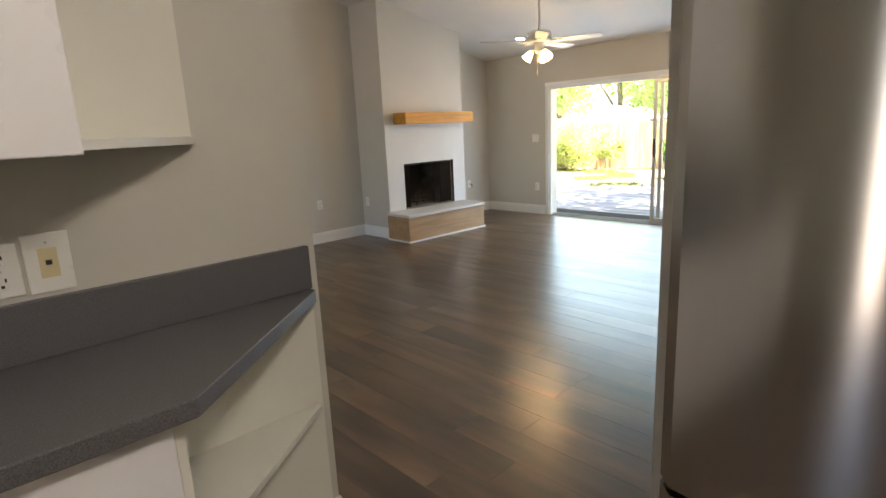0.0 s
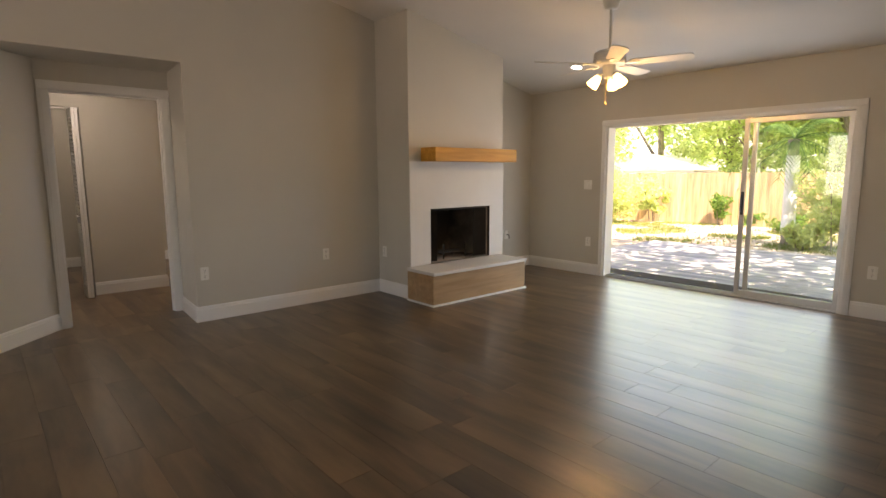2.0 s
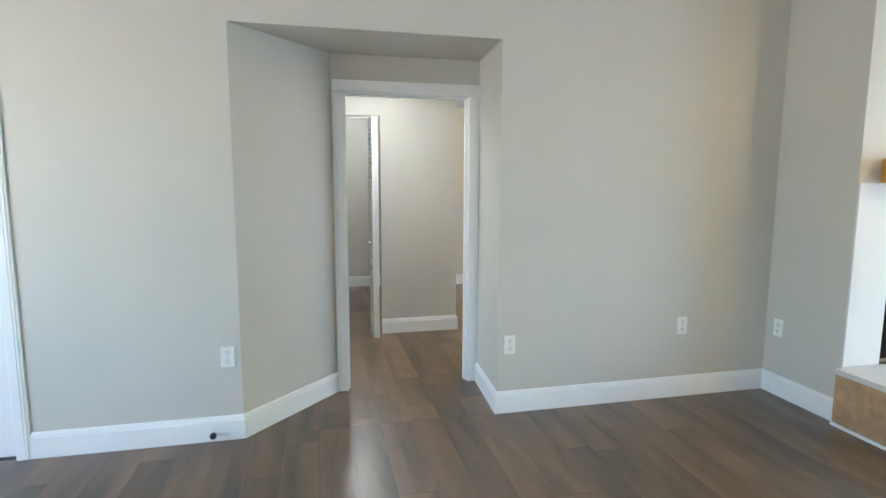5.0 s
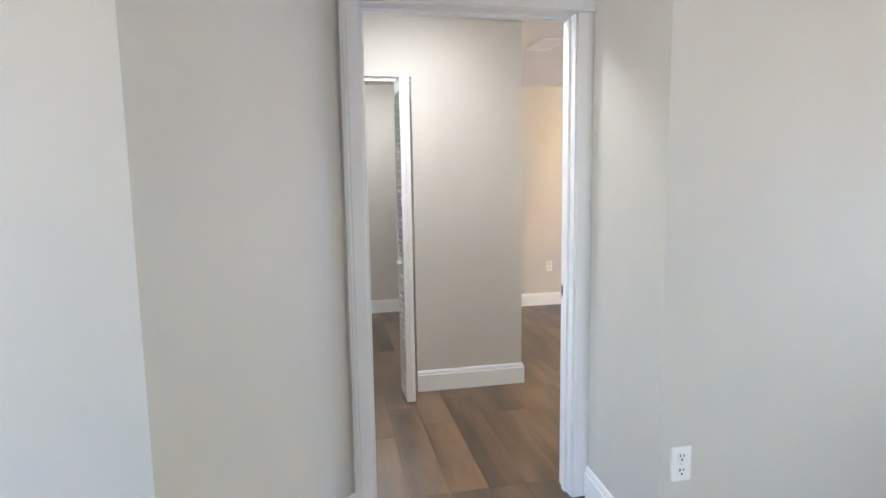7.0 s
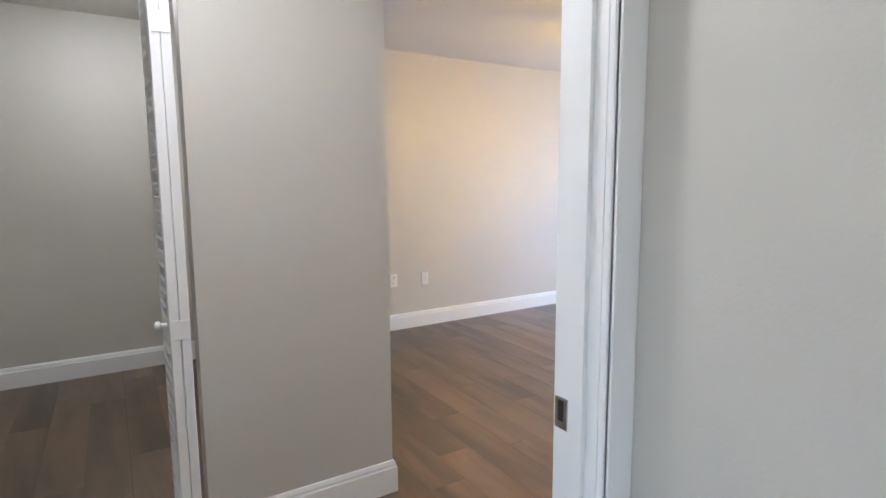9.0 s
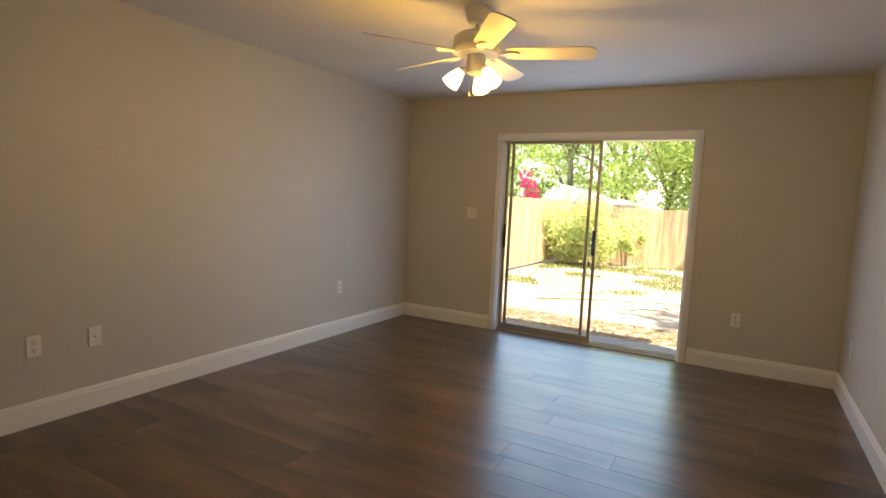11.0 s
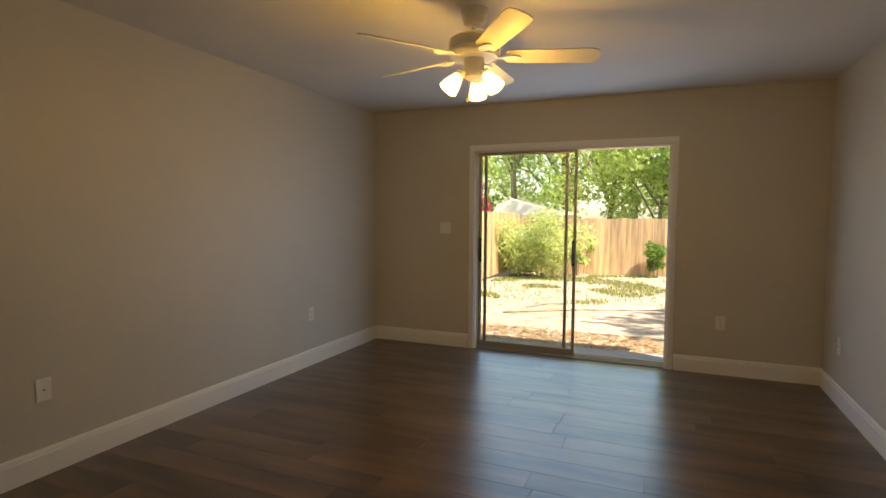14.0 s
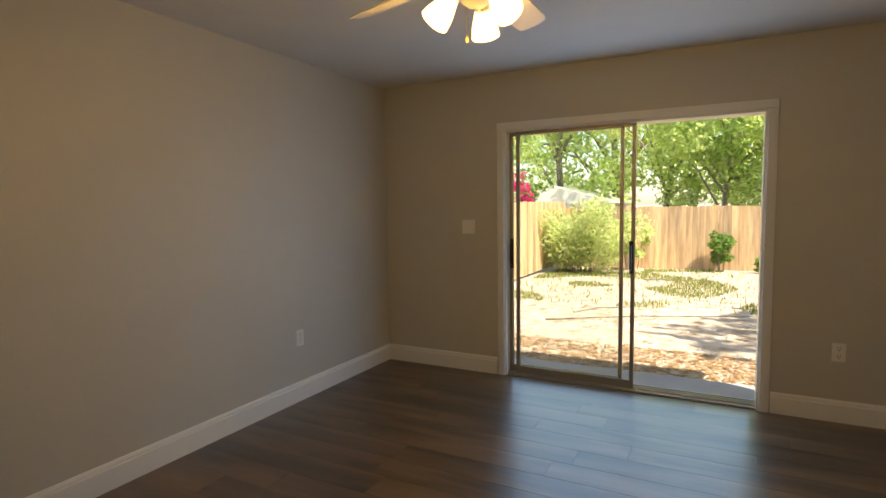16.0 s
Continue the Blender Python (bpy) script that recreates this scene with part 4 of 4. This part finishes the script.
def bowed(y0, y1, z0, z1):
    """Door skin that bows forward along its width with rounded ends."""
    bm = bmesh.new()
    n = 28
    front = []
    for i in range(n + 1):
        u = i / n
        yy = y0 + (y1 - y0) * u
        e = min(u, 1 - u) * (y1 - y0)
        xx = -0.020 * (1 - (2 * u - 1) ** 2) + 0.03 * max(0, 1 - e / 0.03) ** 2
        front.append((xx, yy))
    pts = front + [(0.07, y1), (0.07, y0)]
    lo, hi = [bm.verts.new((a, b, z0)) for a, b in pts], [bm.verts.new((a, b, z1)) for a, b in pts]
    bm.faces.new(lo)
    bm.faces.new(hi[::-1])
    for i in range(len(pts)):
        j = (i + 1) % len(pts)
        bm.faces.new((lo[i], lo[j], hi[j], hi[i]))
    bmesh.ops.recalc_face_normals(bm, faces=bm.faces)
    return bm


part("door", bowed(-0.90, -0.002, 0.672, 1.77), M_STEEL, fg, "bowed stainless door", True)
part("freezer_drawer", bowed(-0.90, -0.002, 0.06, 0.657), M_STEEL, fg, "bowed stainless freezer drawer", True)
part("drawer_handle", tube([(0.0, -0.85, 0.60), (-0.055, -0.83, 0.60), (-0.055, -0.07, 0.60), (0.0, -0.05, 0.60)], 0.012), M_STEEL, fg, smooth=True)
part("hinge_cap", boxes((0.01, -0.09, 1.77, 0.10, -0.01, 1.79), bevel=0.004), M_DARK, fg)
for yy in (-0.8, -0.1):
    part("foot", lathe([(0.02, 0), (0.02, 0.032)], 12, (0.12, yy, 0)), M_DARK, fg)

# window that lets the evening side's daylight into the living room
ww = tagged(new("window_1"), "white-framed window in the far living room wall", "window", kind="structure")
part("window_frame", boxes((XW - 0.12, -3.6, 0.7, XW - 0.06, -3.55, 2.2), (XW - 0.12, -1.25, 0.7, XW - 0.06, -1.2, 2.2), (XW - 0.12, -3.55, 2.15, XW - 0.06, -1.25, 2.2), (XW - 0.12, -3.55, 0.7, XW - 0.06, -1.25, 0.75), (XW - 0.12, -2.42, 0.75, XW - 0.06, -2.38, 2.15)), M_TRIM, ww)
part("window_sill", boxes((XW - 0.02, -3.65, 0.67, XW + 0.03, -1.15, 0.70), bevel=0.004), M_TRIM, ww)
# unseen kitchen opening, added and sized to shape the streak on the steel
wk = tagged(new("window_2"), "unseen tall narrow white-framed sidelight, added for the refrigerator's streak", "window", kind="structure")
part("window_frame", boxes((XW - 0.12, -5.45, 0.10, XW - 0.06, -5.42, 2.15), (XW - 0.12, -5.28, 0.10, XW - 0.06, -5.25, 2.15), (XW - 0.12, -5.42, 2.11, XW - 0.06, -5.28, 2.15), (XW - 0.12, -5.42, 0.10, XW - 0.06, -5.28, 0.14)), M_TRIM, wk)

# ---------------------------------------------------------------- the yard
GX = 15.5


def gz(x, y):
    return -0.10 - 0.016 * max(0.0, x - 5.3) + 0.03 * noise.noise(Vector((x * 0.35, y * 0.35, 0)))


bm = bmesh.new()
xs = [5.33 + 0.35 * i for i in range(34)] + [20, 30, 60, 160, 400]
xs = [-400, -60, XW - 0.2] + [5.0] + xs
ys = [-400, -80, -30, -14] + [-9 + 0.4 * i for i in range(45)] + [14, 30, 80, 400]
g = [[bm.verts.new((a, b, (gz(a, b) if 5 < a < 18 and -9 <= b <= 9 else -0.36 if a > 6 else -0.2))) for b in ys] for a in xs]
for i in range(len(xs) - 1):
    for j in range(len(ys) - 1):
        bm.faces.new((g[i][j], g[i + 1][j], g[i + 1][j + 1], g[i][j + 1]))
bmesh.ops.recalc_face_normals(bm, faces=bm.faces)
structure("ground", bm, M_SOIL, "sandy leaf-strewn yard with thin grass", "ground", True)
structure("pavement_pad", boxes((XB + 0.15, BS0 - 0.3, -0.25, XB + 0.75, BS1 + 0.3, -0.06), bevel=0.01), M_CONC, "bluish concrete step outside the bedroom", "step")


def leaves(name, centres, radii, count, size, mat, parent, seed, squash=0.8, label=""):
    """Many small bent leaf quads scattered in clumps."""
    rng = np.random.default_rng(seed)
    c = np.array(centres, float)
    r = np.array(radii, float)
    k = rng.choice(len(c), count, p=r ** 2 / (r ** 2).sum())
    d = rng.normal(size=(count, 3))
    d /= np.linalg.norm(d, axis=1)[:, None]
    p = c[k] + d * (r[k] * rng.uniform(0.35, 1.0, count) ** 0.6)[:, None] * np.array([1, 1, squash])
    n = rng.normal(size=(count, 3)) + np.array([0, 0, 0.6])
    n /= np.linalg.norm(n, axis=1)[:, None]
    u = np.cross(n, rng.normal(size=(count, 3)))
    u /= np.linalg.norm(u, axis=1)[:, None]
    v = np.cross(n, u)
    s = size * rng.uniform(0.6, 1.4, count)[:, None]
    verts = np.stack([p - u * s, p - v * s * 0.45 + n * s * 0.12, p + u * s, p + v * s * 0.45 + n * s * 0.12], 1).reshape(-1, 3)
    idx = np.arange(count * 4).reshape(-1, 4)
    me = bpy.data.meshes.new(name)
    me.from_pydata(verts.tolist(), [], idx.tolist())
    me.materials.append(mat)
    ob = new(name, me)
    ob.parent = parent
    return tagged(ob, label)


def tree(name, at, height, spread, count, size, mat, seed, label, trunk_r=0.14, limbs=7, low=0.35, clumps=16):
    rng = random.Random(seed)
    ob = thing(name, at, label, "tree")
    top = Vector((rng.uniform(-0.4, 0.4), rng.uniform(-0.4, 0.4), height * 0.7))
    part("trunk", tube([(0, 0, -0.3), (0.05, 0.02, height * 0.2), (top.x * 0.5, top.y * 0.5, height * 0.45), top], trunk_r, 10, 0.4), M_BARK, ob, smooth=True)
    cs, rs = [], []
    for k in range(limbs):
        a = 2 * math.pi * k / limbs + rng.uniform(-0.4, 0.4)
        z0 = height * rng.uniform(0.22, 0.5)
        e = Vector((math.cos(a) * spread * rng.uniform(0.5, 0.9), math.sin(a) * spread * rng.uniform(0.5, 0.9), height * rng.uniform(max(low, 0.3), 0.85)))
        s = Vector((top.x * z0 / height, top.y * z0 / height, z0))
        part("limb", tube([s, s.lerp(e, 0.5) + Vector((0, 0, height * 0.05)), e], trunk_r * 0.4, 7, 0.3), M_BARK, ob, smooth=True)
        cs.append(e)
        rs.append(spread * rng.uniform(0.28, 0.42))
    for k in range(clumps):
        a, q = rng.uniform(0, 6.283), math.sqrt(rng.uniform(0, 1)) * spread
        cs.append(Vector((math.cos(a) * q, math.sin(a) * q, height * rng.uniform(low, 1.0))))
        rs.append(spread * rng.uniform(0.18, 0.36))
    leaves("crown", cs, rs, count, size, mat, ob, seed)
    return ob


def bush(name, at, w, h, count, size, mat, seed, label, stems=7):
    rng = random.Random(seed)
    ob = thing(name, at, label, "bush")
    cs, rs = [], []
    for k in range(stems):
        e = Vector((rng.uniform(-w, w) * 0.6, rng.uniform(-w, w) * 0.8, h * rng.uniform(0.55, 1.0)))
        part("stem", tube([(e.x * 0.3, e.y * 0.3, -0.05), e * 0.55 + Vector((0, 0, h * 0.1)), e], 0.012, 6, 0.4), M_BARK, ob)
        for q in (0.45, 0.75, 1.0):
            cs.append(e * q + Vector((rng.uniform(-0.1, 0.1), rng.uniform(-0.1, 0.1), 0)))
            rs.append(w * rng.uniform(0.16, 0.34))
    leaves("foliage", cs, rs, count, size, mat, ob, seed)
    return ob


# fences: separate boards on rails
def fence(name, p0, p1, height, label, seed):
    rng = random.Random(seed)
    a, b = Vector(p0), Vector(p1)
    d = (b - a).normalized()
    ang = math.degrees(math.atan2(d.y, d.x))
    ob = thing(name, (a.x, a.y, gz(a.x, a.y) - 0.03), label, "fence", rz=ang)
    L, w = (b - a).length, 0.142
    meshes = []
    for k in range(6):
        hh = height + rng.uniform(-0.02, 0.02)
        bm = bmesh.new()
        pts = [(0.0008, 0), (w - 0.0008, 0), (w - 0.0008, hh - 0.01), (w - 0.01, hh), (0.01, hh), (0.0008, hh - 0.01)]
        f, r = [bm.verts.new((x, -0.01, z)) for x, z in pts], [bm.verts.new((x, 0.009, z)) for x, z in pts]
        bm.faces.new(f)
        bm.faces.new(r[::-1])
        for i in range(6):
            bm.faces.new((f[i], f[(i + 1) % 6], r[(i + 1) % 6], r[i]))
        bmesh.ops.recalc_face_normals(bm, faces=bm.faces)
        meshes.append(mesh_of("fence_board", bm, M_FENCE))
    for i in range(int(L / w)):
        o = new("fence_board", meshes[rng.randrange(6)])
        o.parent = ob
        o.matrix_local = pose(i * w, rng.uniform(-0.004, 0.004), rng.uniform(-0.01, 0.01), 0, rng.uniform(-0.1, 0.1), 0)
    for z in (0.3, 0.9, height - 0.3):
        part("rail", boxes((0, 0.014, z, L, 0.05, z + 0.085)), M_FENCE, ob)
    n = int(L / 2.4)
    for i in range(n + 1):
        part("post", boxes((i * L / n - 0.045, 0.05, -0.4, i * L / n + 0.045, 0.14, height - 0.05)), M_FENCE, ob)
    return ob


fence("board_fence", (GX, 5.35), (GX, -9.0), 1.61, "tan cedar board fence at the back of the yard", 3)
fence("board_fence", (6.2, 5.35), (GX, 5.35), 1.61, "tan cedar board fence along the side of the yard", 4)
nb = thing("neighbour_house", (21.3, 5.2, -0.6), "low white outbuilding with a pale roof beyond the fence", "house")
part("wall", boxes((0, 0, 0, 4, 5.0, 2.0)), M_STUCCO, nb)
bm = bmesh.new()
ra = [bm.verts.new(p) for p in ((-0.3, -0.3, 2.0), (4.3, -0.3, 2.0), (4.3, 5.3, 2.0), (-0.3, 5.3, 2.0), (-0.3, 2.5, 2.75), (4.3, 2.5, 2.75))]
for f in ((0, 1, 5, 4), (2, 3, 4, 5), (0, 4, 3), (1, 2, 5), (3, 2, 1, 0)):
    bm.faces.new([ra[i] for i in f])
bmesh.ops.recalc_face_normals(bm, faces=bm.faces)
part("roof", bm, M_STUCCO, nb, "sunlit white low-pitched roof")

bush("flowering_shrub", (14.1, 4.45, gz(14.1, 4.45)), 1.6, 1.55, 9500, 0.055, M_LEAFY, 11, "large sunlit yellow-green shrub against the fence", 14)
bush("flowering_shrub", (15.0, 3.55, gz(15.0, 3.55)), 0.55, 1.5, 2600, 0.05, M_LEAFY, 12, "slim sunlit yellow-green shrub by the fence", 6)
bush("young_shrub", (15.1, 1.55, gz(15.1, 1.55)), 0.5, 0.85, 1000, 0.05, M_LEAFD, 13, "small green shrub at the foot of the fence", 6)
bush("young_shrub", (15.1, 0.75, gz(15.1, 0.75)), 0.3, 0.35, 400, 0.04, M_LEAFD, 14, "low green plant at the foot of the fence", 4)
bush("young_shrub", (14.2, -0.3, gz(14.2, -0.3)), 0.7, 0.5, 1200, 0.05, M_LEAFD, 15, "low green planting along the fence", 7)
bush("flowering_shrub", (10.7, -2.35, gz(10.7, -2.35)), 1.0, 1.75, 5200, 0.045, M_LEAFY, 16, "tall sunlit yellow-green shrub beside the deck", 12)
bush("young_shrub", (10.35, -1.85, gz(10.35, -1.85)), 0.5, 0.5, 1300, 0.06, M_LEAFY, 19, "low bright green plant at the foot of the shrub", 8)
bush("bougainvillea", (13.4, 5.9, 0.7), 0.8, 1.5, 1500, 0.05, M_LEAFD, 17, "green bougainvillea over the side fence", 7)
bush("bougainvillea", (13.2, 5.7, 1.0), 0.5, 1.1, 420, 0.05, M_PINK, 18, "magenta bougainvillea bracts over the side fence", 5)

tree("shade_tree", (18.0, -1.0, -0.4), 7.5, 2.9, 15000, 0.10, M_LEAF, 21, "broad green tree behind the fence", 0.2, low=0.26)
tree("shade_tree", (19.5, 3.2, -0.4), 7.0, 2.8, 5500, 0.10, M_LEAF, 22, "airy green tree behind the fence", 0.12, low=0.4)
tree("shade_tree", (18.5, -5.5, -0.4), 8.0, 3.2, 13000, 0.11, M_LEAF, 23, "broad green tree behind the fence", 0.2, low=0.22)
tree("shade_tree", (23.0, 7.5, -0.4), 8.0, 3.4, 6000, 0.12, M_LEAF, 24, "tall green tree beyond the neighbouring house", 0.2, low=0.35)
tree("shade_tree", (25.0, 1.0, -0.4), 10.0, 4.2, 7000, 0.14, M_LEAF, 25, "tall distant green tree", 0.25, low=0.2)
tree("shade_tree", (24.0, -5.0, -0.4), 10.0, 4.4, 7000, 0.14, M_LEAF, 26, "tall distant green tree", 0.25, low=0.2)
tree("shade_tree", (26.0, 13.0, -0.4), 9.0, 4.0, 9000, 0.14, M_LEAF, 27, "tall distant green tree", 0.25, low=0.2)
tree("shade_tree", (18.2, 1.6, -0.4), 5.2, 2.3, 7000, 0.09, M_LEAF, 41, "dense green tree close behind the fence", 0.1, low=0.3)
tree("shade_tree", (18.6, -3.2, -0.4), 5.5, 2.6, 8000, 0.09, M_LEAF, 42, "dense green tree close behind the fence", 0.1, low=0.28)
tree("shade_tree", (27.0, 6.0, -0.4), 9.0, 4.2, 7000, 0.14, M_LEAF, 43, "tall distant green tree", 0.25, low=0.2)
# unseen tree, added where its crown's shadow dapples the deck and yard
tree("shade_tree", (7.2, -7.6, -0.3), 10.5, 4.6, 9000, 0.15, M_LEAF, 28, "unseen tall spreading tree, added to dapple the deck and yard", 0.26, low=0.5, clumps=26)


def palm(at, seed):
    rng = random.Random(seed)
    ob = thing("palm", at, "fan palm with a whitewashed trunk and arching green fronds", "palm")
    H = 2.15
    part("trunk", tube([(0, 0, -0.2), (0.02, 0, H * 0.5), (0, 0.02, H)], 0.115, 14, 0.9), M_BARK, ob, smooth=True)
    part("whitewash", lathe([(0.128, 0.30), (0.127, 0.62), (0.122, 0.63), (0.126, 0.64), (0.125, 1.12), (0.120, 1.13), (0.124, 1.14), (0.122, 1.82)], 18), M_STUCCO, ob, "white-painted trunk wrap", smooth=True)
    for k in range(16):
        a, el = 2 * math.pi * k / 16 + rng.uniform(-0.2, 0.2), rng.uniform(-0.5, 1.1)
        L = rng.uniform(1.0, 1.5)
        pts = []
        for i in range(9):
            s = i / 8
            pts.append(Vector((math.cos(a) * L * s * math.cos(el), math.sin(a) * L * s * math.cos(el), H + L * s * math.sin(el) - 0.55 * s * s)))
        fr = part("frond", tube(pts, 0.012, 6, 0.3), M_PALM, ob)
        bm = bmesh.new()
        side = Vector((-math.sin(a), math.cos(a), 0))
        for i in range(2, 9):
            for sg in (-1, 1):
                for q in (0, 0.5):
                    p = pts[i - 1].lerp(pts[i], q)
                    t = (pts[i] - pts[i - 1]).normalized()
                    e = p + (side * sg * 0.8 + t * 0.7).normalized() * (0.42 - 0.02 * i) + Vector((0, 0, -0.12))
                    w = t * 0.018
                    bm.faces.new([bm.verts.new(c) for c in (p - w, p + w, e)])
        part("leaflets", bm, M_PALM, fr)


palm((11.15, -1.36, gz(11.15, -1.36)), 5)


def scatter(name, region, count, size, mat, seed, label, upright, mask_scale=0.6, thresh=0.0):
    rng = random.Random(seed)
    verts, faces = [], []
    x0, y0, x1, y1 = region
    n = 0
    while n < count:
        x, yy = rng.uniform(x0, x1), rng.uniform(y0, y1)
        if noise.noise(Vector((x * mask_scale, yy * mask_scale, seed))) < thresh and rng.random() < 0.93:
            continue
        z = gz(x, yy)
        a = rng.uniform(0, 6.283)
        s = size * rng.uniform(0.5, 1.4)
        k = len(verts)
        if upright:
            dx, dy = math.cos(a) * s * 0.12, math.sin(a) * s * 0.12
            lx, ly = rng.uniform(-0.4, 0.4) * s, rng.uniform(-0.4, 0.4) * s
            verts += [(x - dx, yy - dy, z), (x + dx, yy + dy, z), (x + lx, yy + ly, z + s)]
            faces.append((k, k + 1, k + 2))
        else:
            dx, dy = math.cos(a) * s, math.sin(a) * s
            verts += [(x - dx, yy - dy, z + 0.006), (x + dy * 0.4, yy - dx * 0.4, z + 0.012), (x + dx, yy + dy, z + 0.006 + s * 0.3), (x - dy * 0.4, yy + dx * 0.4, z + 0.010)]
            faces.append((k, k + 1, k + 2, k + 3))
        n += 1
    me = bpy.data.meshes.new(name)
    me.from_pydata(verts, [], faces)
    me.materials.append(mat)
    return tagged(new(name, me), label, name.replace("_", " "), kind="stuff")


scatter("grass", (9.4, -4.0, 15.2, 5.2), 17000, 0.06, M_GRASS, 31, "thin patchy lawn grass", True, 0.7, 0.08)
scatter("leaf_litter", (6.0, -5.0, 14.6, 5.2), 3000, 0.035, M_LITTER, 32, "scattered dry leaves on sandy soil", False, 0.9, 0.0)
scatter("gravel_mulch", (5.95, 0.6, 6.9, 4.6), 3500, 0.03, M_LITTER, 33, "coarse brown mulch by the bedroom step", False, 0.9, -1.0)

# branches lying in the yard
for k, (p, q) in enumerate((((7.9, 3.6), (9.1, 1.2)), ((12.9, 3.0), (13.1, 1.6)), ((8.6, 3.4), (9.3, 2.7)))):
    b = thing("fallen_branch", (*p, gz(*p) + 0.015), "thin dry branch lying on the soil", "branch", "fallen branches")
    part("stick", tube([(0, 0, 0), ((q[0] - p[0]) * 0.5, (q[1] - p[1]) * 0.5 + 0.08, 0.02), (q[0] - p[0], q[1] - p[1], 0)], 0.014, 6, 0.5), M_BARK, b)

# ---------------------------------------------------------------- deck and floor pieces
dkx0, dkx1, dky0, dky1 = XP + 0.155, 9.4, -6.2, 0.55
deck = structure("deck", boxes((dkx0, dky0, -0.30, dkx1, dky1, -0.125)), M_BARK, "weathered grey timber deck", "deck")
bw = 0.135
bm = boxes((0, dky0, -0.028, bw - 0.007, dky1, 0), bevel=0.003)
dme = mesh_of("deck_board", bm, M_DECK)
for i in range(int((dkx1 - dkx0) / bw)):
    o = new("deck_board", dme)
    o.parent = deck
    o.matrix_world = pose(dkx0 + i * bw, 0, -0.095, 0, 0, 0)

PW, PL, GAP = 0.182, 1.22, 0.001


def plank_mesh(l, name="plank"):
    bm = bmesh.new()
    box(bm, GAP / 2, GAP / 2, -0.008, PW - GAP / 2, l - GAP / 2, 0.0, 0.0007, 1)
    return mesh_of(name, bm, M_PLANK)


floor = structure("floor", boxes((XW, -8.05, -0.0079, XB, YCL, -0.0045)), M_JOINT, "dark brown wood-look vinyl plank floor", "floor")
rng = random.Random(77)
full = plank_mesh(PL)
singles, rest = 0, []
rooms = [(XW, -8.05, XP, 0.0), (-1.5, 0.0, 0.0, 0.72), (-2.3, 0.72, 0.0, YCL), (0.0, YBR, XB, YN)]


def near_walk(x, y):
    return (-1.6 < x < 2.0 and -4.6 < y < -0.4) or (-1.0 < x < 0.0 and -0.4 <= y < 2.0) or (0.8 < x < 4.4 and 0.4 < y < 3.9)


for x0, y0, x1, y1 in rooms:
    i0, i1 = math.floor(x0 / PW), math.ceil(x1 / PW)
    for i in range(i0, i1):
        off_y = (random.Random(i * 7 + 3).random()) * PL
        j0, j1 = math.floor((y0 - off_y) / PL), math.ceil((y1 - off_y) / PL)
        for j in range(j0, j1):
            a, b = max(y0, off_y + j * PL), min(y1, off_y + (j + 1) * PL)
            xa, xb = max(x0, i * PW), min(x1, (i + 1) * PW)
            if b - a < 0.005 or xb - xa < 0.004:
                continue
            whole = b - a > PL - 1e-6 and xb - xa > PW - 1e-6
            if whole and singles < 300 and near_walk((xa + xb) / 2, (a + b) / 2):
                o = new("plank", full)
                o.parent = floor
                o.matrix_world = pose(i * PW, a, 0)
                singles += 1
            else:
                rest.append((xa, a, xb, b))
verts, faces = [], []
for xa, a, xb, b in rest:
    k = len(verts)
    h = GAP / 2
    verts += [(xa + h, a + h, -0.008), (xb - h, a + h, -0.008), (xb - h, b - h, -0.008), (xa + h, b - h, -0.008), (xa + h, a + h, 0), (xb - h, a + h, 0), (xb - h, b - h, 0), (xa + h, b - h, 0)]
    faces += [tuple(k + q for q in f) for f in ((4, 5, 6, 7), (0, 1, 5, 4), (1, 2, 6, 5), (2, 3, 7, 6), (3, 0, 4, 7))]
me = bpy.data.meshes.new("planks")
me.from_pydata(verts, [], faces)
me.materials.append(M_PLANK)
o = tagged(new("planks", me), "dark wood-look vinyl planks", kind="stuff")
o.parent = floor
